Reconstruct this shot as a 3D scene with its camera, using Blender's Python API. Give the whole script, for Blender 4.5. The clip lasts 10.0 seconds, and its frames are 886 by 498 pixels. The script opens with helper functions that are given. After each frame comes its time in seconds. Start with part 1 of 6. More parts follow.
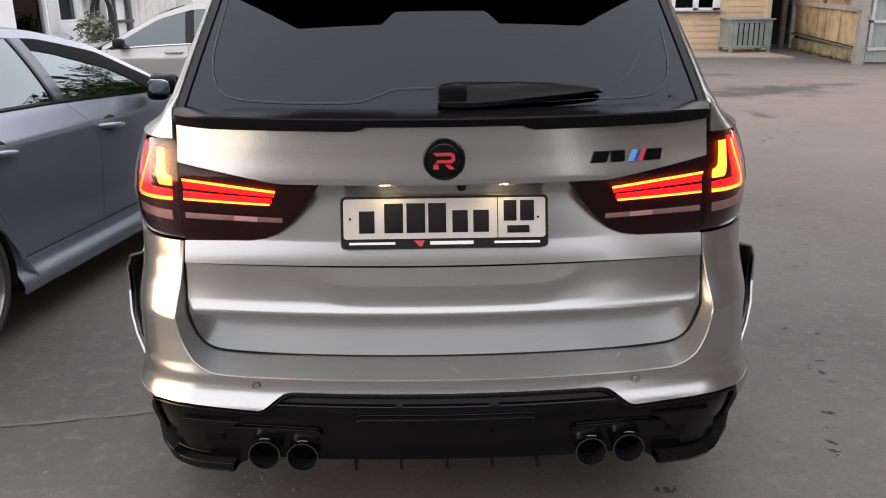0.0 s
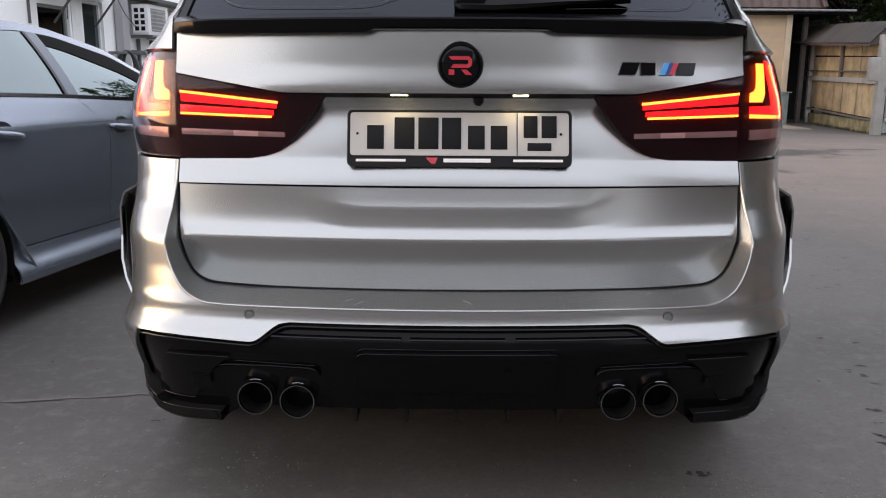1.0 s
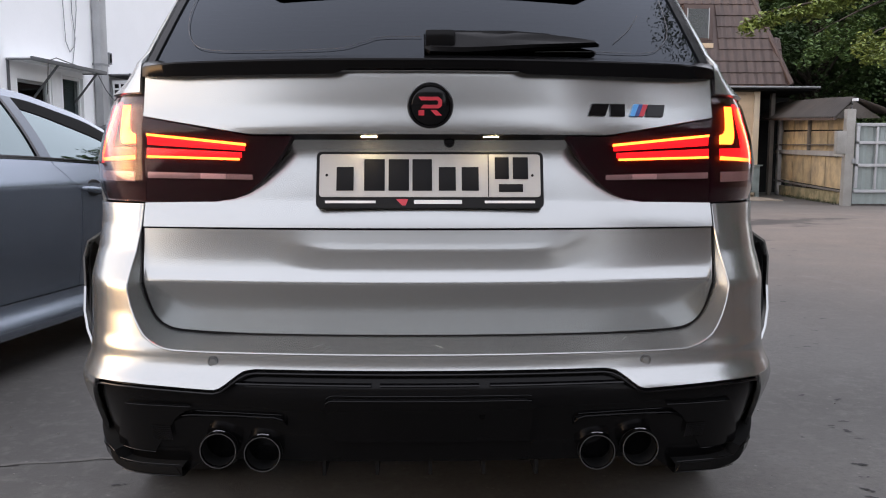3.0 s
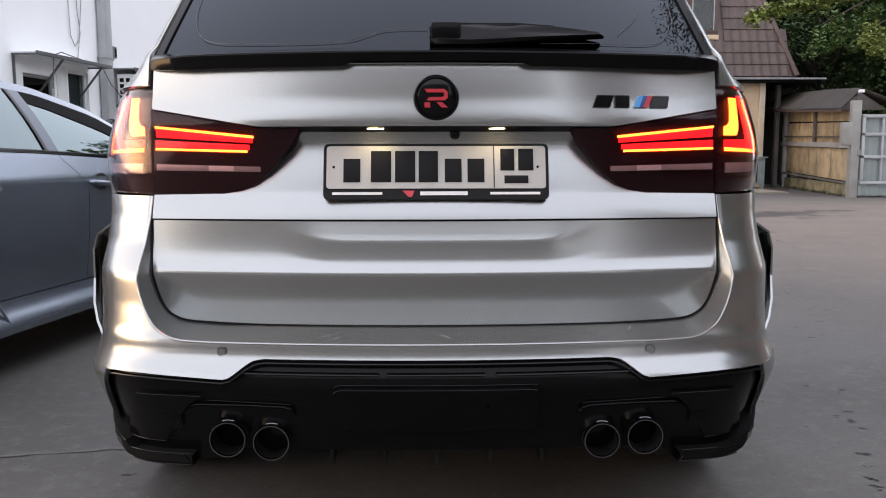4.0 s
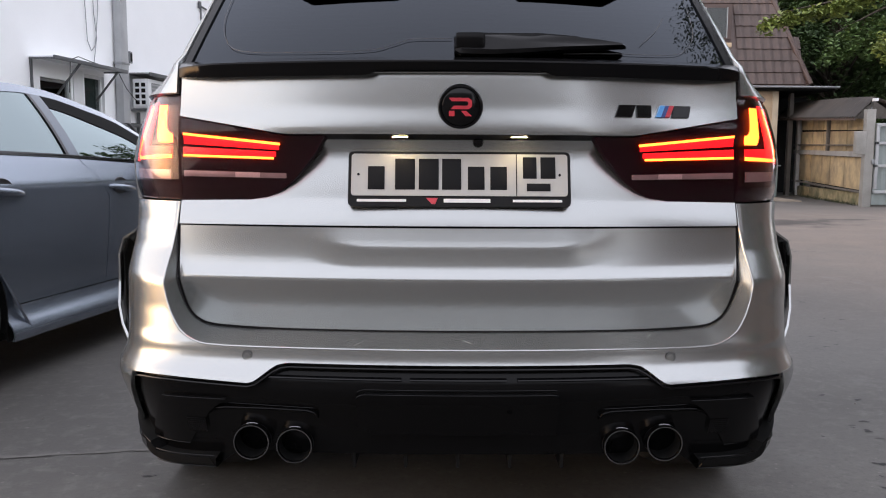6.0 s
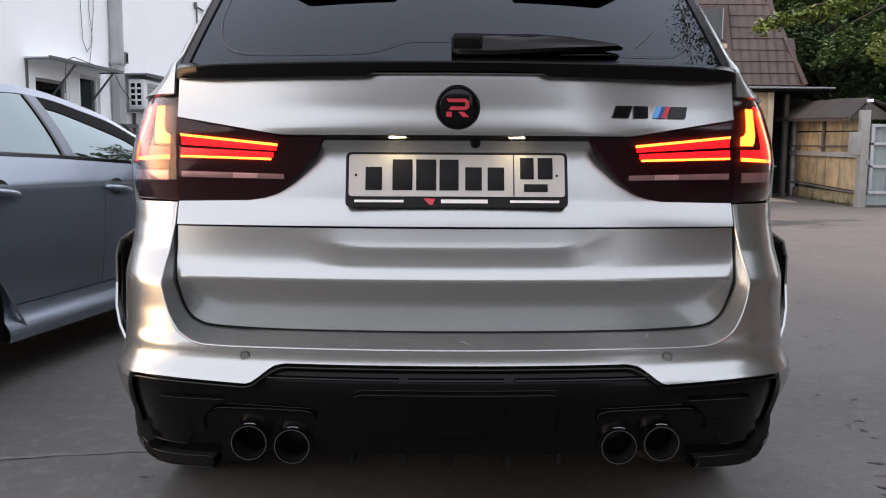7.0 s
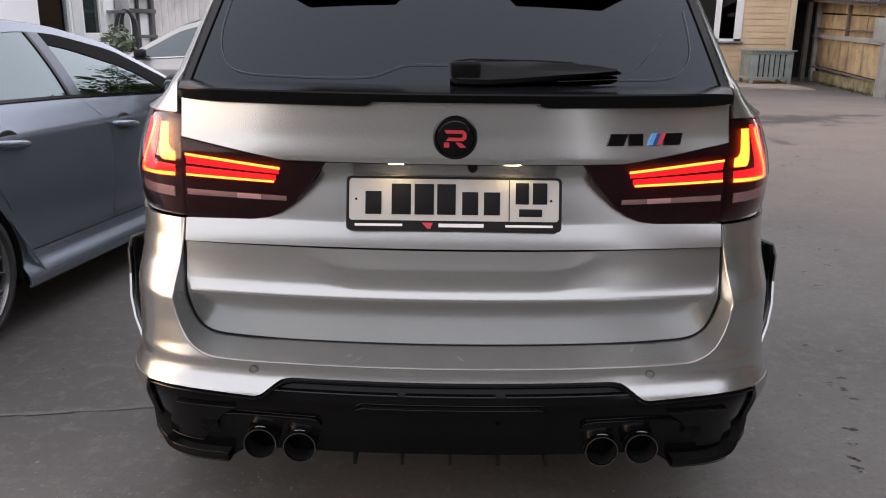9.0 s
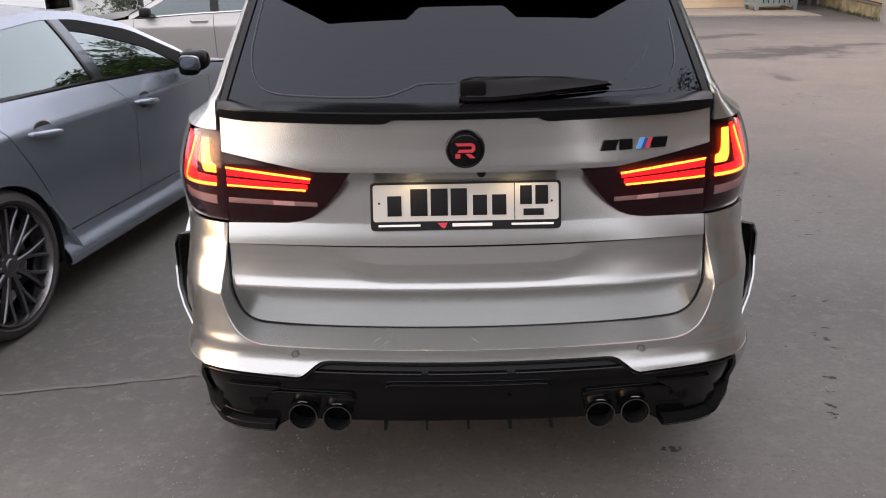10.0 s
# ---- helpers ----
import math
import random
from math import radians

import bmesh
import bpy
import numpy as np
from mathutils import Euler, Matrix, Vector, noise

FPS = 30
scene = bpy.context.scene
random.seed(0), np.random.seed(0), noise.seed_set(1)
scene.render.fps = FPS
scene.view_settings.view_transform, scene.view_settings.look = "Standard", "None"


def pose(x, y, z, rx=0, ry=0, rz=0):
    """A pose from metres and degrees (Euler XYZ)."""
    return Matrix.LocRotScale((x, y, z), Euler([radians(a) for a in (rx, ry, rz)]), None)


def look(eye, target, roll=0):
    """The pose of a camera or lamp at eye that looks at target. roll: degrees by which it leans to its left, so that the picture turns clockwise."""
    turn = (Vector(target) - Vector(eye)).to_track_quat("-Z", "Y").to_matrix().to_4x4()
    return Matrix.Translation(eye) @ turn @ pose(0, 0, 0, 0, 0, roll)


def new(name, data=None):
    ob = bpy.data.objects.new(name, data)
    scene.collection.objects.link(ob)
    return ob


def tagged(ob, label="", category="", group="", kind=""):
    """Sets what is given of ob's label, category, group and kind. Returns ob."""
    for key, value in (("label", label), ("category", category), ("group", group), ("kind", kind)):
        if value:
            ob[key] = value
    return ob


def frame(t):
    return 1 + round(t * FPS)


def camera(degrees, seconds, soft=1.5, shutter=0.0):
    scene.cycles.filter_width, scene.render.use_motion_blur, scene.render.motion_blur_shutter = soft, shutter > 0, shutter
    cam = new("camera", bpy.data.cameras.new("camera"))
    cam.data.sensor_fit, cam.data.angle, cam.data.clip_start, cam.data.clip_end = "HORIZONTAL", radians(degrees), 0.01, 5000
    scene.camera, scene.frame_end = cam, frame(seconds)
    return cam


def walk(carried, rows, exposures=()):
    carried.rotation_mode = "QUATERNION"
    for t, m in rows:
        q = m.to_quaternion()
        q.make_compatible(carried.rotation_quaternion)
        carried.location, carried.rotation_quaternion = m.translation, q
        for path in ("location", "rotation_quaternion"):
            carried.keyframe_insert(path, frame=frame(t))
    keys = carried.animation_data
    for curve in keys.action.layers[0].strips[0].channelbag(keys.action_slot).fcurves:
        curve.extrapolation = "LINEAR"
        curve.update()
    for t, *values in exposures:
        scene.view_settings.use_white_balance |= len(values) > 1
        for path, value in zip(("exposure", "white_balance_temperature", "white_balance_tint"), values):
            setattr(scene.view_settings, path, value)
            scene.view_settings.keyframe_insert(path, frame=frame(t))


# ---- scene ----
cam = camera(58.1, 10.0, 1.05)
PATH = [
    (0, (-0.038, -2.007, 1.56), (-0.006, -0.099, 0.962), -0.6),
    (0.5, (-0.037, -1.905, 1.341), (-0.019, 0.037, 0.864), 0.0),
    (1, (-0.034, -1.938, 1.14), (-0.038, 0.02, 0.733), 0.3),
    (1.5, (-0.023, -1.926, 1.05), (-0.022, 0.054, 0.763), 0.1),
    (2, (-0.013, -1.917, 1.063), (0.021, 0.072, 0.855), 0.2),
    (2.5, (-0.012, -1.905, 1.06), (0.036, 0.083, 0.847), 0.1),
    (4, (-0.017, -1.928, 1.053), (0.017, 0.058, 0.816), -0.1),
    (4.5, (-0.02, -1.929, 1.053), (0.013, 0.056, 0.808), -0.3),
    (5, (-0.033, -1.941, 1.054), (-0.006, 0.045, 0.814), -0.1),
    (5.5, (-0.045, -1.947, 1.058), (-0.039, 0.04, 0.831), 0.3),
    (7, (-0.051, -1.954, 1.058), (-0.032, 0.034, 0.837), 0.3),
    (7.5, (-0.058, -1.942, 1.052), (-0.043, 0.045, 0.822), 0.4),
    (8, (-0.054, -1.945, 1.054), (-0.037, 0.041, 0.818), 0.6),
    (8.5, (-0.019, -1.915, 1.147), (0.03, 0.046, 0.755), 0.6),
    (9, (-0.021, -1.964, 1.432), (-0.026, -0.037, 0.899), 0.7),
    (9.5, (-0.065, -2.077, 1.632), (-0.085, -0.208, 0.921), -0.3),
    (10, (-0.039, -2.167, 1.673), (-0.063, -0.29, 0.981), -1.3),
]
walk(cam, [(t, look(eye, target, roll)) for t, eye, target, roll in PATH], [(0.0, 1.92, 6600, 16), (0.5, 1.72, 6450, 16), (1.0, 1.64, 6250, 15), (1.5, 1.71, 6200, 15), (2.5, 1.66, 6200, 15), (8.0, 1.66, 6200, 15), (9.0, 1.66, 6450, 17), (9.5, 1.92, 6550, 17), (10.0, 2.0, 6600, 17)])

# ---- light ----
SUN_EL, SUN_AZ = 4.0, 258.0
world = bpy.data.worlds.new("world")
scene.world = world
world.use_nodes = True
sky = world.node_tree.nodes.new("ShaderNodeTexSky")
sky.sky_type, sky.sun_disc = "NISHITA", False
sky.sun_elevation, sky.sun_rotation = radians(SUN_EL), radians(SUN_AZ)
sky.air_density, sky.dust_density, sky.ozone_density = 1.0, 2.5, 0.9
world.node_tree.nodes["Background"].inputs["Strength"].default_value = 0.15
# thin high cloud: evens out the clear sky and takes off its blue
cloud = world.node_tree.nodes.new("ShaderNodeMix")
cloud.data_type = "RGBA"
cloud.inputs["Factor"].default_value = 0.55
cloud.inputs["B"].default_value = (6.2, 6.1, 6.3, 1)
world.node_tree.links.new(sky.outputs[0], cloud.inputs["A"])
world.node_tree.links.new(cloud.outputs["Result"], world.node_tree.nodes["Background"].inputs["Color"])
sun = new("sun", bpy.data.lights.new("sun", "SUN"))
sun.data.energy, sun.data.angle, sun.data.color = 0.27, radians(40), (1.0, 0.84, 0.66)
sun.matrix_world = look((0, 0, 30), (-30 * math.sin(radians(SUN_AZ)), -30 * math.cos(radians(SUN_AZ)), 30 - 30 * math.tan(radians(SUN_EL))))


# ---- materials ----
def material(name, color, rough=0.5, metal=0.0, grain=0.0, grain_scale=60.0, wear=0.0, wear_scale=4.0, bump=0.0, coat=0.0, spec=0.5, tint=None, random_tint=0.0):
    """A principled surface with colour variation at two scales and a fine bump."""
    m = bpy.data.materials.new(name)
    m.use_nodes = True
    nodes, links = m.node_tree.nodes, m.node_tree.links
    b = nodes["Principled BSDF"]
    b.inputs["Metallic"].default_value, b.inputs["Roughness"].default_value = metal, rough
    b.inputs["Coat Weight"].default_value, b.inputs["Coat Roughness"].default_value = coat, 0.05
    b.inputs["Specular IOR Level"].default_value = spec
    where = nodes.new("ShaderNodeNewGeometry")
    fine, broad = nodes.new("ShaderNodeTexNoise"), nodes.new("ShaderNodeTexNoise")
    fine.inputs["Scale"].default_value, fine.inputs["Detail"].default_value = grain_scale, 6
    broad.inputs["Scale"].default_value, broad.inputs["Detail"].default_value = wear_scale, 5
    links.new(where.outputs["Position"], fine.inputs["Vector"])
    links.new(where.outputs["Position"], broad.inputs["Vector"])
    last = None
    tint = tint or tuple(c * 0.45 for c in color)
    for source, amount, low, high in ((broad, wear, 0.42, 0.68), (fine, grain, 0.3, 0.75)):
        ramp, mix = nodes.new("ShaderNodeMapRange"), nodes.new("ShaderNodeMix")
        ramp.inputs["From Min"].default_value, ramp.inputs["From Max"].default_value = low, high
        ramp.inputs["To Max"].default_value = amount
        links.new(source.outputs["Fac"], ramp.inputs["Value"])
        mix.data_type = "RGBA"
        links.new(ramp.outputs[0], mix.inputs["Factor"])
        if last:
            links.new(last, mix.inputs["A"])
        else:
            mix.inputs["A"].default_value = (*color, 1)
        mix.inputs["B"].default_value = (*tint, 1)
        last = mix.outputs["Result"]
    if random_tint:
        info, ramp, hsv = nodes.new("ShaderNodeObjectInfo"), nodes.new("ShaderNodeMapRange"), nodes.new("ShaderNodeHueSaturation")
        ramp.inputs["To Min"].default_value, ramp.inputs["To Max"].default_value = 1 - random_tint, 1 + random_tint
        links.new(info.outputs["Random"], ramp.inputs["Value"])
        links.new(ramp.outputs[0], hsv.inputs["Value"])
        links.new(last, hsv.inputs["Color"])
        last = hsv.outputs["Color"]
    links.new(last, b.inputs["Base Color"])
    if bump:
        relief = nodes.new("ShaderNodeBump")
        relief.inputs["Strength"].default_value, relief.inputs["Distance"].default_value = bump, 0.004
        links.new(fine.outputs["Fac"], relief.inputs["Height"])
        links.new(relief.outputs["Normal"], b.inputs["Normal"])
    return m


def glowing(name, color, strength):
    m = bpy.data.materials.new(name)
    m.use_nodes = True
    b = m.node_tree.nodes["Principled BSDF"]
    b.inputs["Base Color"].default_value = (*[c * 0.5 for c in color], 1)
    b.inputs["Emission Color"].default_value, b.inputs["Emission Strength"].default_value = (*color, 1), strength
    b.inputs["Roughness"].default_value = 0.3
    return m


def glass(name, tint, gloss=1.0, rough=0.01, base=0.05, bend=4.0):
    """A thin pane: tinted see-through, with mirror gloss that grows towards grazing."""
    m = bpy.data.materials.new(name)
    m.use_nodes = True
    nodes, links = m.node_tree.nodes, m.node_tree.links
    nodes.remove(nodes["Principled BSDF"])
    clear, shine, mix, facing, power, lift = (nodes.new("ShaderNode" + n) for n in ("BsdfTransparent", "BsdfGlossy", "MixShader", "LayerWeight", "Math", "MapRange"))
    clear.inputs["Color"].default_value = (*tint, 1)
    shine.inputs["Color"].default_value, shine.inputs["Roughness"].default_value = (*(gloss if isinstance(gloss, tuple) else (gloss, gloss, gloss)), 1), rough
    facing.inputs["Blend"].default_value = 0.5
    power.operation, power.inputs[1].default_value = "POWER", bend
    lift.inputs["To Min"].default_value = base
    links.new(facing.outputs["Facing"], power.inputs[0])
    links.new(power.outputs[0], lift.inputs["Value"])
    links.new(lift.outputs[0], mix.inputs[0])
    links.new(clear.outputs[0], mix.inputs[1])
    links.new(shine.outputs[0], mix.inputs[2])
    links.new(mix.outputs[0], nodes["Material Output"].inputs["Surface"])
    return m


PAINT = material("satin_silver_paint", (0.412, 0.424, 0.418), 0.235, 0.85, 0.0, 900, 0.06, 3, coat=0.3)
GREY_PAINT = material("grey_car_paint", (0.246, 0.280, 0.332), 0.27, 0.72, 0.0, 900, 0.05, 3, coat=0.3)
PILLAR_BLACK = material("gloss_grey_pillar", (0.12, 0.135, 0.155), 0.08, 0.9, 0.1, 300, 0.1, 6)
SILVER_PAINT = material("silver_car_paint", (0.40, 0.395, 0.385), 0.30, 0.55, 0.0, 900, 0.05, 3, coat=0.3)
GLOSS_BLACK = material("gloss_black_plastic", (0.0025, 0.0025, 0.003), 0.12, 0, 0.2, 300, 0.2, 6, tint=(0.004, 0.004, 0.005), spec=0.28)
KIT_BLACK = material("black_body_kit", (0.0045, 0.0045, 0.005), 0.16, 0, 0.2, 300, 0.3, 6, tint=(0.007, 0.007, 0.007), spec=0.12)
MATT_BLACK = material("matt_black_plastic", (0.009, 0.009, 0.010), 0.5, 0, 0.3, 400, 0.3, 8, tint=(0.010, 0.010, 0.010), spec=0.18, bump=0.2)
DARK = material("dark_cavity", (0.008, 0.008, 0.008), 0.8, tint=(0.007, 0.007, 0.007), grain=0.3, spec=0.1)
RUBBER = material("black_rubber", (0.02, 0.02, 0.02), 0.7, 0, 0.4, 200, 0.4, 6, tint=(0.05, 0.047, 0.045), bump=0.3)
CHROME = material("polished_steel", (0.62, 0.62, 0.63), 0.16, 1.0, 0.1, 500, 0.1, 9)
DARK_METAL = material("smoked_steel", (0.27, 0.27, 0.275), 0.25, 1.0, 0.2, 300, 0.3, 20)
RIM_METAL = material("dark_grey_alloy", (0.13, 0.13, 0.138), 0.30, 0.9, 0.1, 400, 0.2, 10)
MIRROR = material("mirror_glass", (0.48, 0.50, 0.52), 0.03, 1.0)
PRIVACY = glass("privacy_glass", (0.02, 0.022, 0.025), (0.78, 0.85, 0.95), 0.02, 0.039)
SEDAN_GLASS = glass("reflecting_car_glass", (0.12, 0.16, 0.155), (0.67, 0.78, 0.80), 0.008, 0.15, 2.4)
CAR_GLASS = glass("green_tinted_glass", (0.30, 0.36, 0.35), 0.95, 0.01, 0.08, 3.0)
WINDOW_GLASS = glass("window_glass", (0.55, 0.6, 0.6), 0.9)
DARK_PANE = glass("dark_pane", (0.04, 0.045, 0.05), 0.5, 0.03, 0.02)
LENS = glass("smoked_red_lens", (0.93, 0.82, 0.82), 0.9, 0.01, 0.014, 3.4)
HEATER = material("pale_heater_print", (0.085, 0.084, 0.086), 0.5)
LAMP_BODY = material("dark_red_lamp_body", (0.012, 0.0010, 0.0050), 0.5, 0, 0.1, 200, 0.2, 10, spec=0.1)
LED = glowing("led_line", (1.0, 0.115, 0.010), 5.0)
RED_GLOW = glowing("red_light_guide", (1.0, 0.010, 0.012), 0.8)
BULB = material("bright_bulb_reflector", (0.75, 0.74, 0.73), 0.3, 0.2, 0.1, 250, 0.1, 30)
REVERSE = material("clear_reflector", (0.52, 0.50, 0.50), 0.2, 0.3, 0.3, 250, 0.2, 30)
PLATE_LAMP = glowing("warm_plate_lamp", (1.0, 0.76, 0.36), 60.0)
PLATE_WHITE = material("white_plate", (0.47, 0.465, 0.445), 0.4, 0, 0.05, 300, 0.1, 20)
PLATE_BLACK = material("black_print", (0.008, 0.008, 0.009), 0.5, spec=0.15)
PRINT_WHITE = material("white_print", (0.8, 0.8, 0.8), 0.5)
RED_PRINT = material("red_print", (0.52, 0.04, 0.06), 0.4)
BLUE_LIGHT = material("light_blue_enamel", (0.10, 0.35, 0.75), 0.3)
BLUE_DARK = material("dark_blue_enamel", (0.03, 0.06, 0.22), 0.3)


# ---- mesh helpers ----
def part(name, bm, mat, parent=None, label="", sharp=32):
    """Links a bmesh as one object under parent, smooth but for its hard edges."""
    bmesh.ops.remove_doubles(bm, verts=bm.verts, dist=1e-5)
    bmesh.ops.recalc_face_normals(bm, faces=bm.faces)
    limit = radians(sharp)
    for face in bm.faces:
        face.smooth = True
    for edge in bm.edges:
        if len(edge.link_faces) > 2 or len(edge.link_faces) == 2 and edge.calc_face_angle(0) > limit:
            edge.smooth = False
    mesh = bpy.data.meshes.new(name)
    bm.to_mesh(mesh)
    bm.free()
    for one in mat if isinstance(mat, (list, tuple)) else [mat]:
        mesh.materials.append(one)
    ob = new(name, mesh)
    if parent:
        ob.parent = parent
    return tagged(ob, label)


def thing(name, label, category, place=None, group="", kind=""):
    ob = new(name)
    ob.empty_display_size = 0.2
    if place:
        ob.matrix_world = place
    return tagged(ob, label, category, group, kind)


def sheet(rows, thick=0.0, bm=None, closed=False):
    """A grid of places as a surface; thick: depth behind it, away from its normal side."""
    bm = bm or bmesh.new()
    verts = [[bm.verts.new(p) for p in row] for row in rows]
    faces = []
    for a, b in zip(verts, verts[1:]):
        pairs = list(zip(a, a[1:], b[1:], b)) + ([(a[-1], a[0], b[0], b[-1])] if closed else [])
        for quad in pairs:
            if len({tuple(round(c, 5) for c in v.co) for v in quad}) > 2:
                try:
                    faces.append(bm.faces.new(quad))
                except ValueError:
                    pass
    if thick:
        bmesh.ops.remove_doubles(bm, verts=bm.verts, dist=1e-5)
        thicken(bm, thick)
    return bm


CORE = [Vector((0, 2.2, 0.8))]


def thicken(bm, thick):
    """Gives a sheet its depth, towards the middle of the thing that it covers."""
    bm.normal_update()
    skin_faces = list(bm.faces)
    lean = sum((f.normal.dot(f.calc_center_median() - CORE[0]) * f.calc_area() for f in skin_faces), 0.0)
    way = -thick if lean >= 0 else thick
    rim = [(e.verts[0], e.verts[1]) for e in bm.edges if len(e.link_faces) == 1]
    twin = {v: bm.verts.new(v.co + v.normal * way) for v in list(bm.verts)}
    for f in skin_faces:
        bm.faces.new([twin[v] for v in reversed(f.verts)])
    for a, b in rim:
        bm.faces.new((a, b, twin[b], twin[a]))


def box(x0, x1, y0, y1, z0, z1, bevel=0.0, bm=None, m=None):
    bm = bm or bmesh.new()
    made = bmesh.ops.create_cube(bm, size=1, matrix=Matrix.Translation(((x0 + x1) / 2, (y0 + y1) / 2, (z0 + z1) / 2)) @ Matrix.Diagonal((x1 - x0, y1 - y0, z1 - z0, 1)))
    verts = made["verts"]
    if bevel:
        edges = list({e for v in verts for e in v.link_edges})
        out = bmesh.ops.bevel(bm, geom=edges, offset=bevel, segments=2, affect="EDGES", profile=0.6)
        verts = list({v for f in out["faces"] for v in f.verts} | {v for v in verts if v.is_valid})
    if m:
        bmesh.ops.transform(bm, matrix=m, verts=verts)
    return bm


def tube(places, radius, sides=10, bm=None, closed_ends=True):
    """A round bar along places; radius may be a list."""
    bm = bm or bmesh.new()
    places = [Vector(p) for p in places]
    radii = radius if isinstance(radius, (list, tuple)) else [radius] * len(places)
    rings = []
    for i, p in enumerate(places):
        way = (places[min(i + 1, len(places) - 1)] - places[max(i - 1, 0)]).normalized()
        turn = way.to_track_quat("Z", "Y")
        rings.append([bm.verts.new(p + turn @ Vector((radii[i] * math.cos(2 * math.pi * k / sides), radii[i] * math.sin(2 * math.pi * k / sides), 0))) for k in range(sides)])
    for a, b in zip(rings, rings[1:]):
        for k in range(sides):
            bm.faces.new((a[k], a[(k + 1) % sides], b[(k + 1) % sides], b[k]))
    if closed_ends:
        bm.faces.new(rings[0][::-1])
        bm.faces.new(rings[-1])
    return bm


def lathe(profile, sides=40, m=None, bm=None, loop=False):
    """Turns (radius, along) pairs about the y axis."""
    bm = bm or bmesh.new()
    m = m or Matrix()
    prof = list(profile) + ([profile[0]] if loop else [])
    rings = [[m @ Vector((r * math.cos(2 * math.pi * k / sides), a, r * math.sin(2 * math.pi * k / sides))) for k in range(sides)] for r, a in prof]
    return sheet(rings, bm=bm, closed=True)


def prism(outline, y0, y1, bm=None, m=None, bevel=0.0):
    """An outline in x and z, drawn out along y."""
    bm = bm or bmesh.new()
    a = [bm.verts.new((x, y0, z)) for x, z in outline]
    b = [bm.verts.new((x, y1, z)) for x, z in outline]
    bm.faces.new(a)
    bm.faces.new(b[::-1])
    for i in range(len(a)):
        j = (i + 1) % len(a)
        bm.faces.new((a[j], a[i], b[i], b[j]))
    if bevel:
        bmesh.ops.bevel(bm, geom=list({e for v in a for e in v.link_edges}), offset=bevel, segments=2, affect="EDGES")
    if m:
        bmesh.ops.transform(bm, matrix=m, verts=a + b)
    return bm


def pebble(rx, ry, rz, power=0.6, middle=(0, 0, 0), bm=None):
    """A rounded box: a ball squared off as power falls from one."""
    def squared(v):
        return math.copysign(abs(v) ** power, v)

    rows = []
    for a in steps(-math.pi / 2, math.pi / 2, 12):
        rows.append([Vector((middle[0] + rx * squared(math.cos(a)) * squared(math.cos(b)), middle[1] + ry * squared(math.cos(a)) * squared(math.sin(b)), middle[2] + rz * squared(math.sin(a)))) for b in steps(0, 2 * math.pi, 24)[:-1]])
    return sheet(rows, bm=bm, closed=True)


def table(pairs):
    """A smooth-ish function through (at, value) pairs."""
    xs, ys = zip(*sorted(pairs))
    return lambda q: float(np.interp(q, xs, ys))


def softened(pairs, width):
    """As table(), with its corners rounded over width."""
    xs, ys = zip(*sorted(pairs))
    grid = np.arange(xs[0] - 4 * width, xs[-1] + 4 * width, width / 8)
    values = np.interp(grid, xs, ys)
    kernel = np.exp(-0.5 * (np.arange(-32, 33) / 8.0) ** 2)
    padded = np.pad(values, 32, mode="edge")
    smooth = np.convolve(padded, kernel / kernel.sum(), mode="valid")
    return lambda q: float(np.interp(q, grid, smooth))


def flowing(points, n=8):
    """A smooth run of tuples through the given ones."""
    pts = [points[0], *points, points[-1]]
    out = []
    for a, b, c, d in zip(pts, pts[1:], pts[2:], pts[3:]):
        for q in (i / n for i in range(n)):
            out.append(tuple(0.5 * (2 * b[k] + (c[k] - a[k]) * q + (2 * a[k] - 5 * b[k] + 4 * c[k] - d[k]) * q * q + (3 * b[k] - a[k] - 3 * c[k] + d[k]) * q**3) for k in range(len(b))))
    return out + [tuple(points[-1])]


def steps(a, b, n):
    return [a + (b - a) * i / n for i in range(n + 1)]


# ---- the big silver car ----
suv = thing("suv", "large silver sport utility car with black-trimmed wide body kit", "car")

gate_profile = softened([(0.60, -0.024), (0.638, -0.032), (0.768, -0.070), (0.773, -0.070), (0.786, -0.0622), (0.802, -0.0550), (0.822, -0.0496), (0.842, -0.0458), (0.862, -0.0430), (0.893, -0.040), (0.96, -0.038), (1.105, -0.056), (1.120, -0.0655), (1.14, -0.0635), (1.18, -0.0575), (1.22, -0.0545), (1.262, -0.051), (1.32, -0.03)], 0.005)
gate_bow = softened([(0.5, 0.14), (0.9, 0.15), (1.1, 0.21), (1.25, 0.275), (1.6, 0.27)], 0.03)
bumper_profile = softened([(0.28, -0.070), (0.40, -0.120), (0.50, -0.168), (0.530, -0.176), (0.540, -0.1735), (0.550, -0.1685), (0.560, -0.1615), (0.570, -0.1545), (0.582, -0.148), (0.595, -0.1435), (0.606, -0.142), (0.618, -0.142), (0.64, -0.133), (0.70, -0.122), (0.765, -0.116), (0.84, -0.067), (0.90, -0.046), (0.96, -0.038), (1.11, -0.054), (1.20, -0.052), (1.26, -0.030), (1.32, 0.03)], 0.006)
body_width = softened([(0.28, 0.850), (0.36, 0.864), (0.40, 0.873), (0.45, 0.887), (0.50, 0.902), (0.53, 0.908), (0.56, 0.900), (0.60, 0.888), (0.75, 0.897), (0.80, 0.895), (0.90, 0.890), (1.05, 0.905), (1.12, 0.890), (1.20, 0.860), (1.30, 0.80)], 0.012)


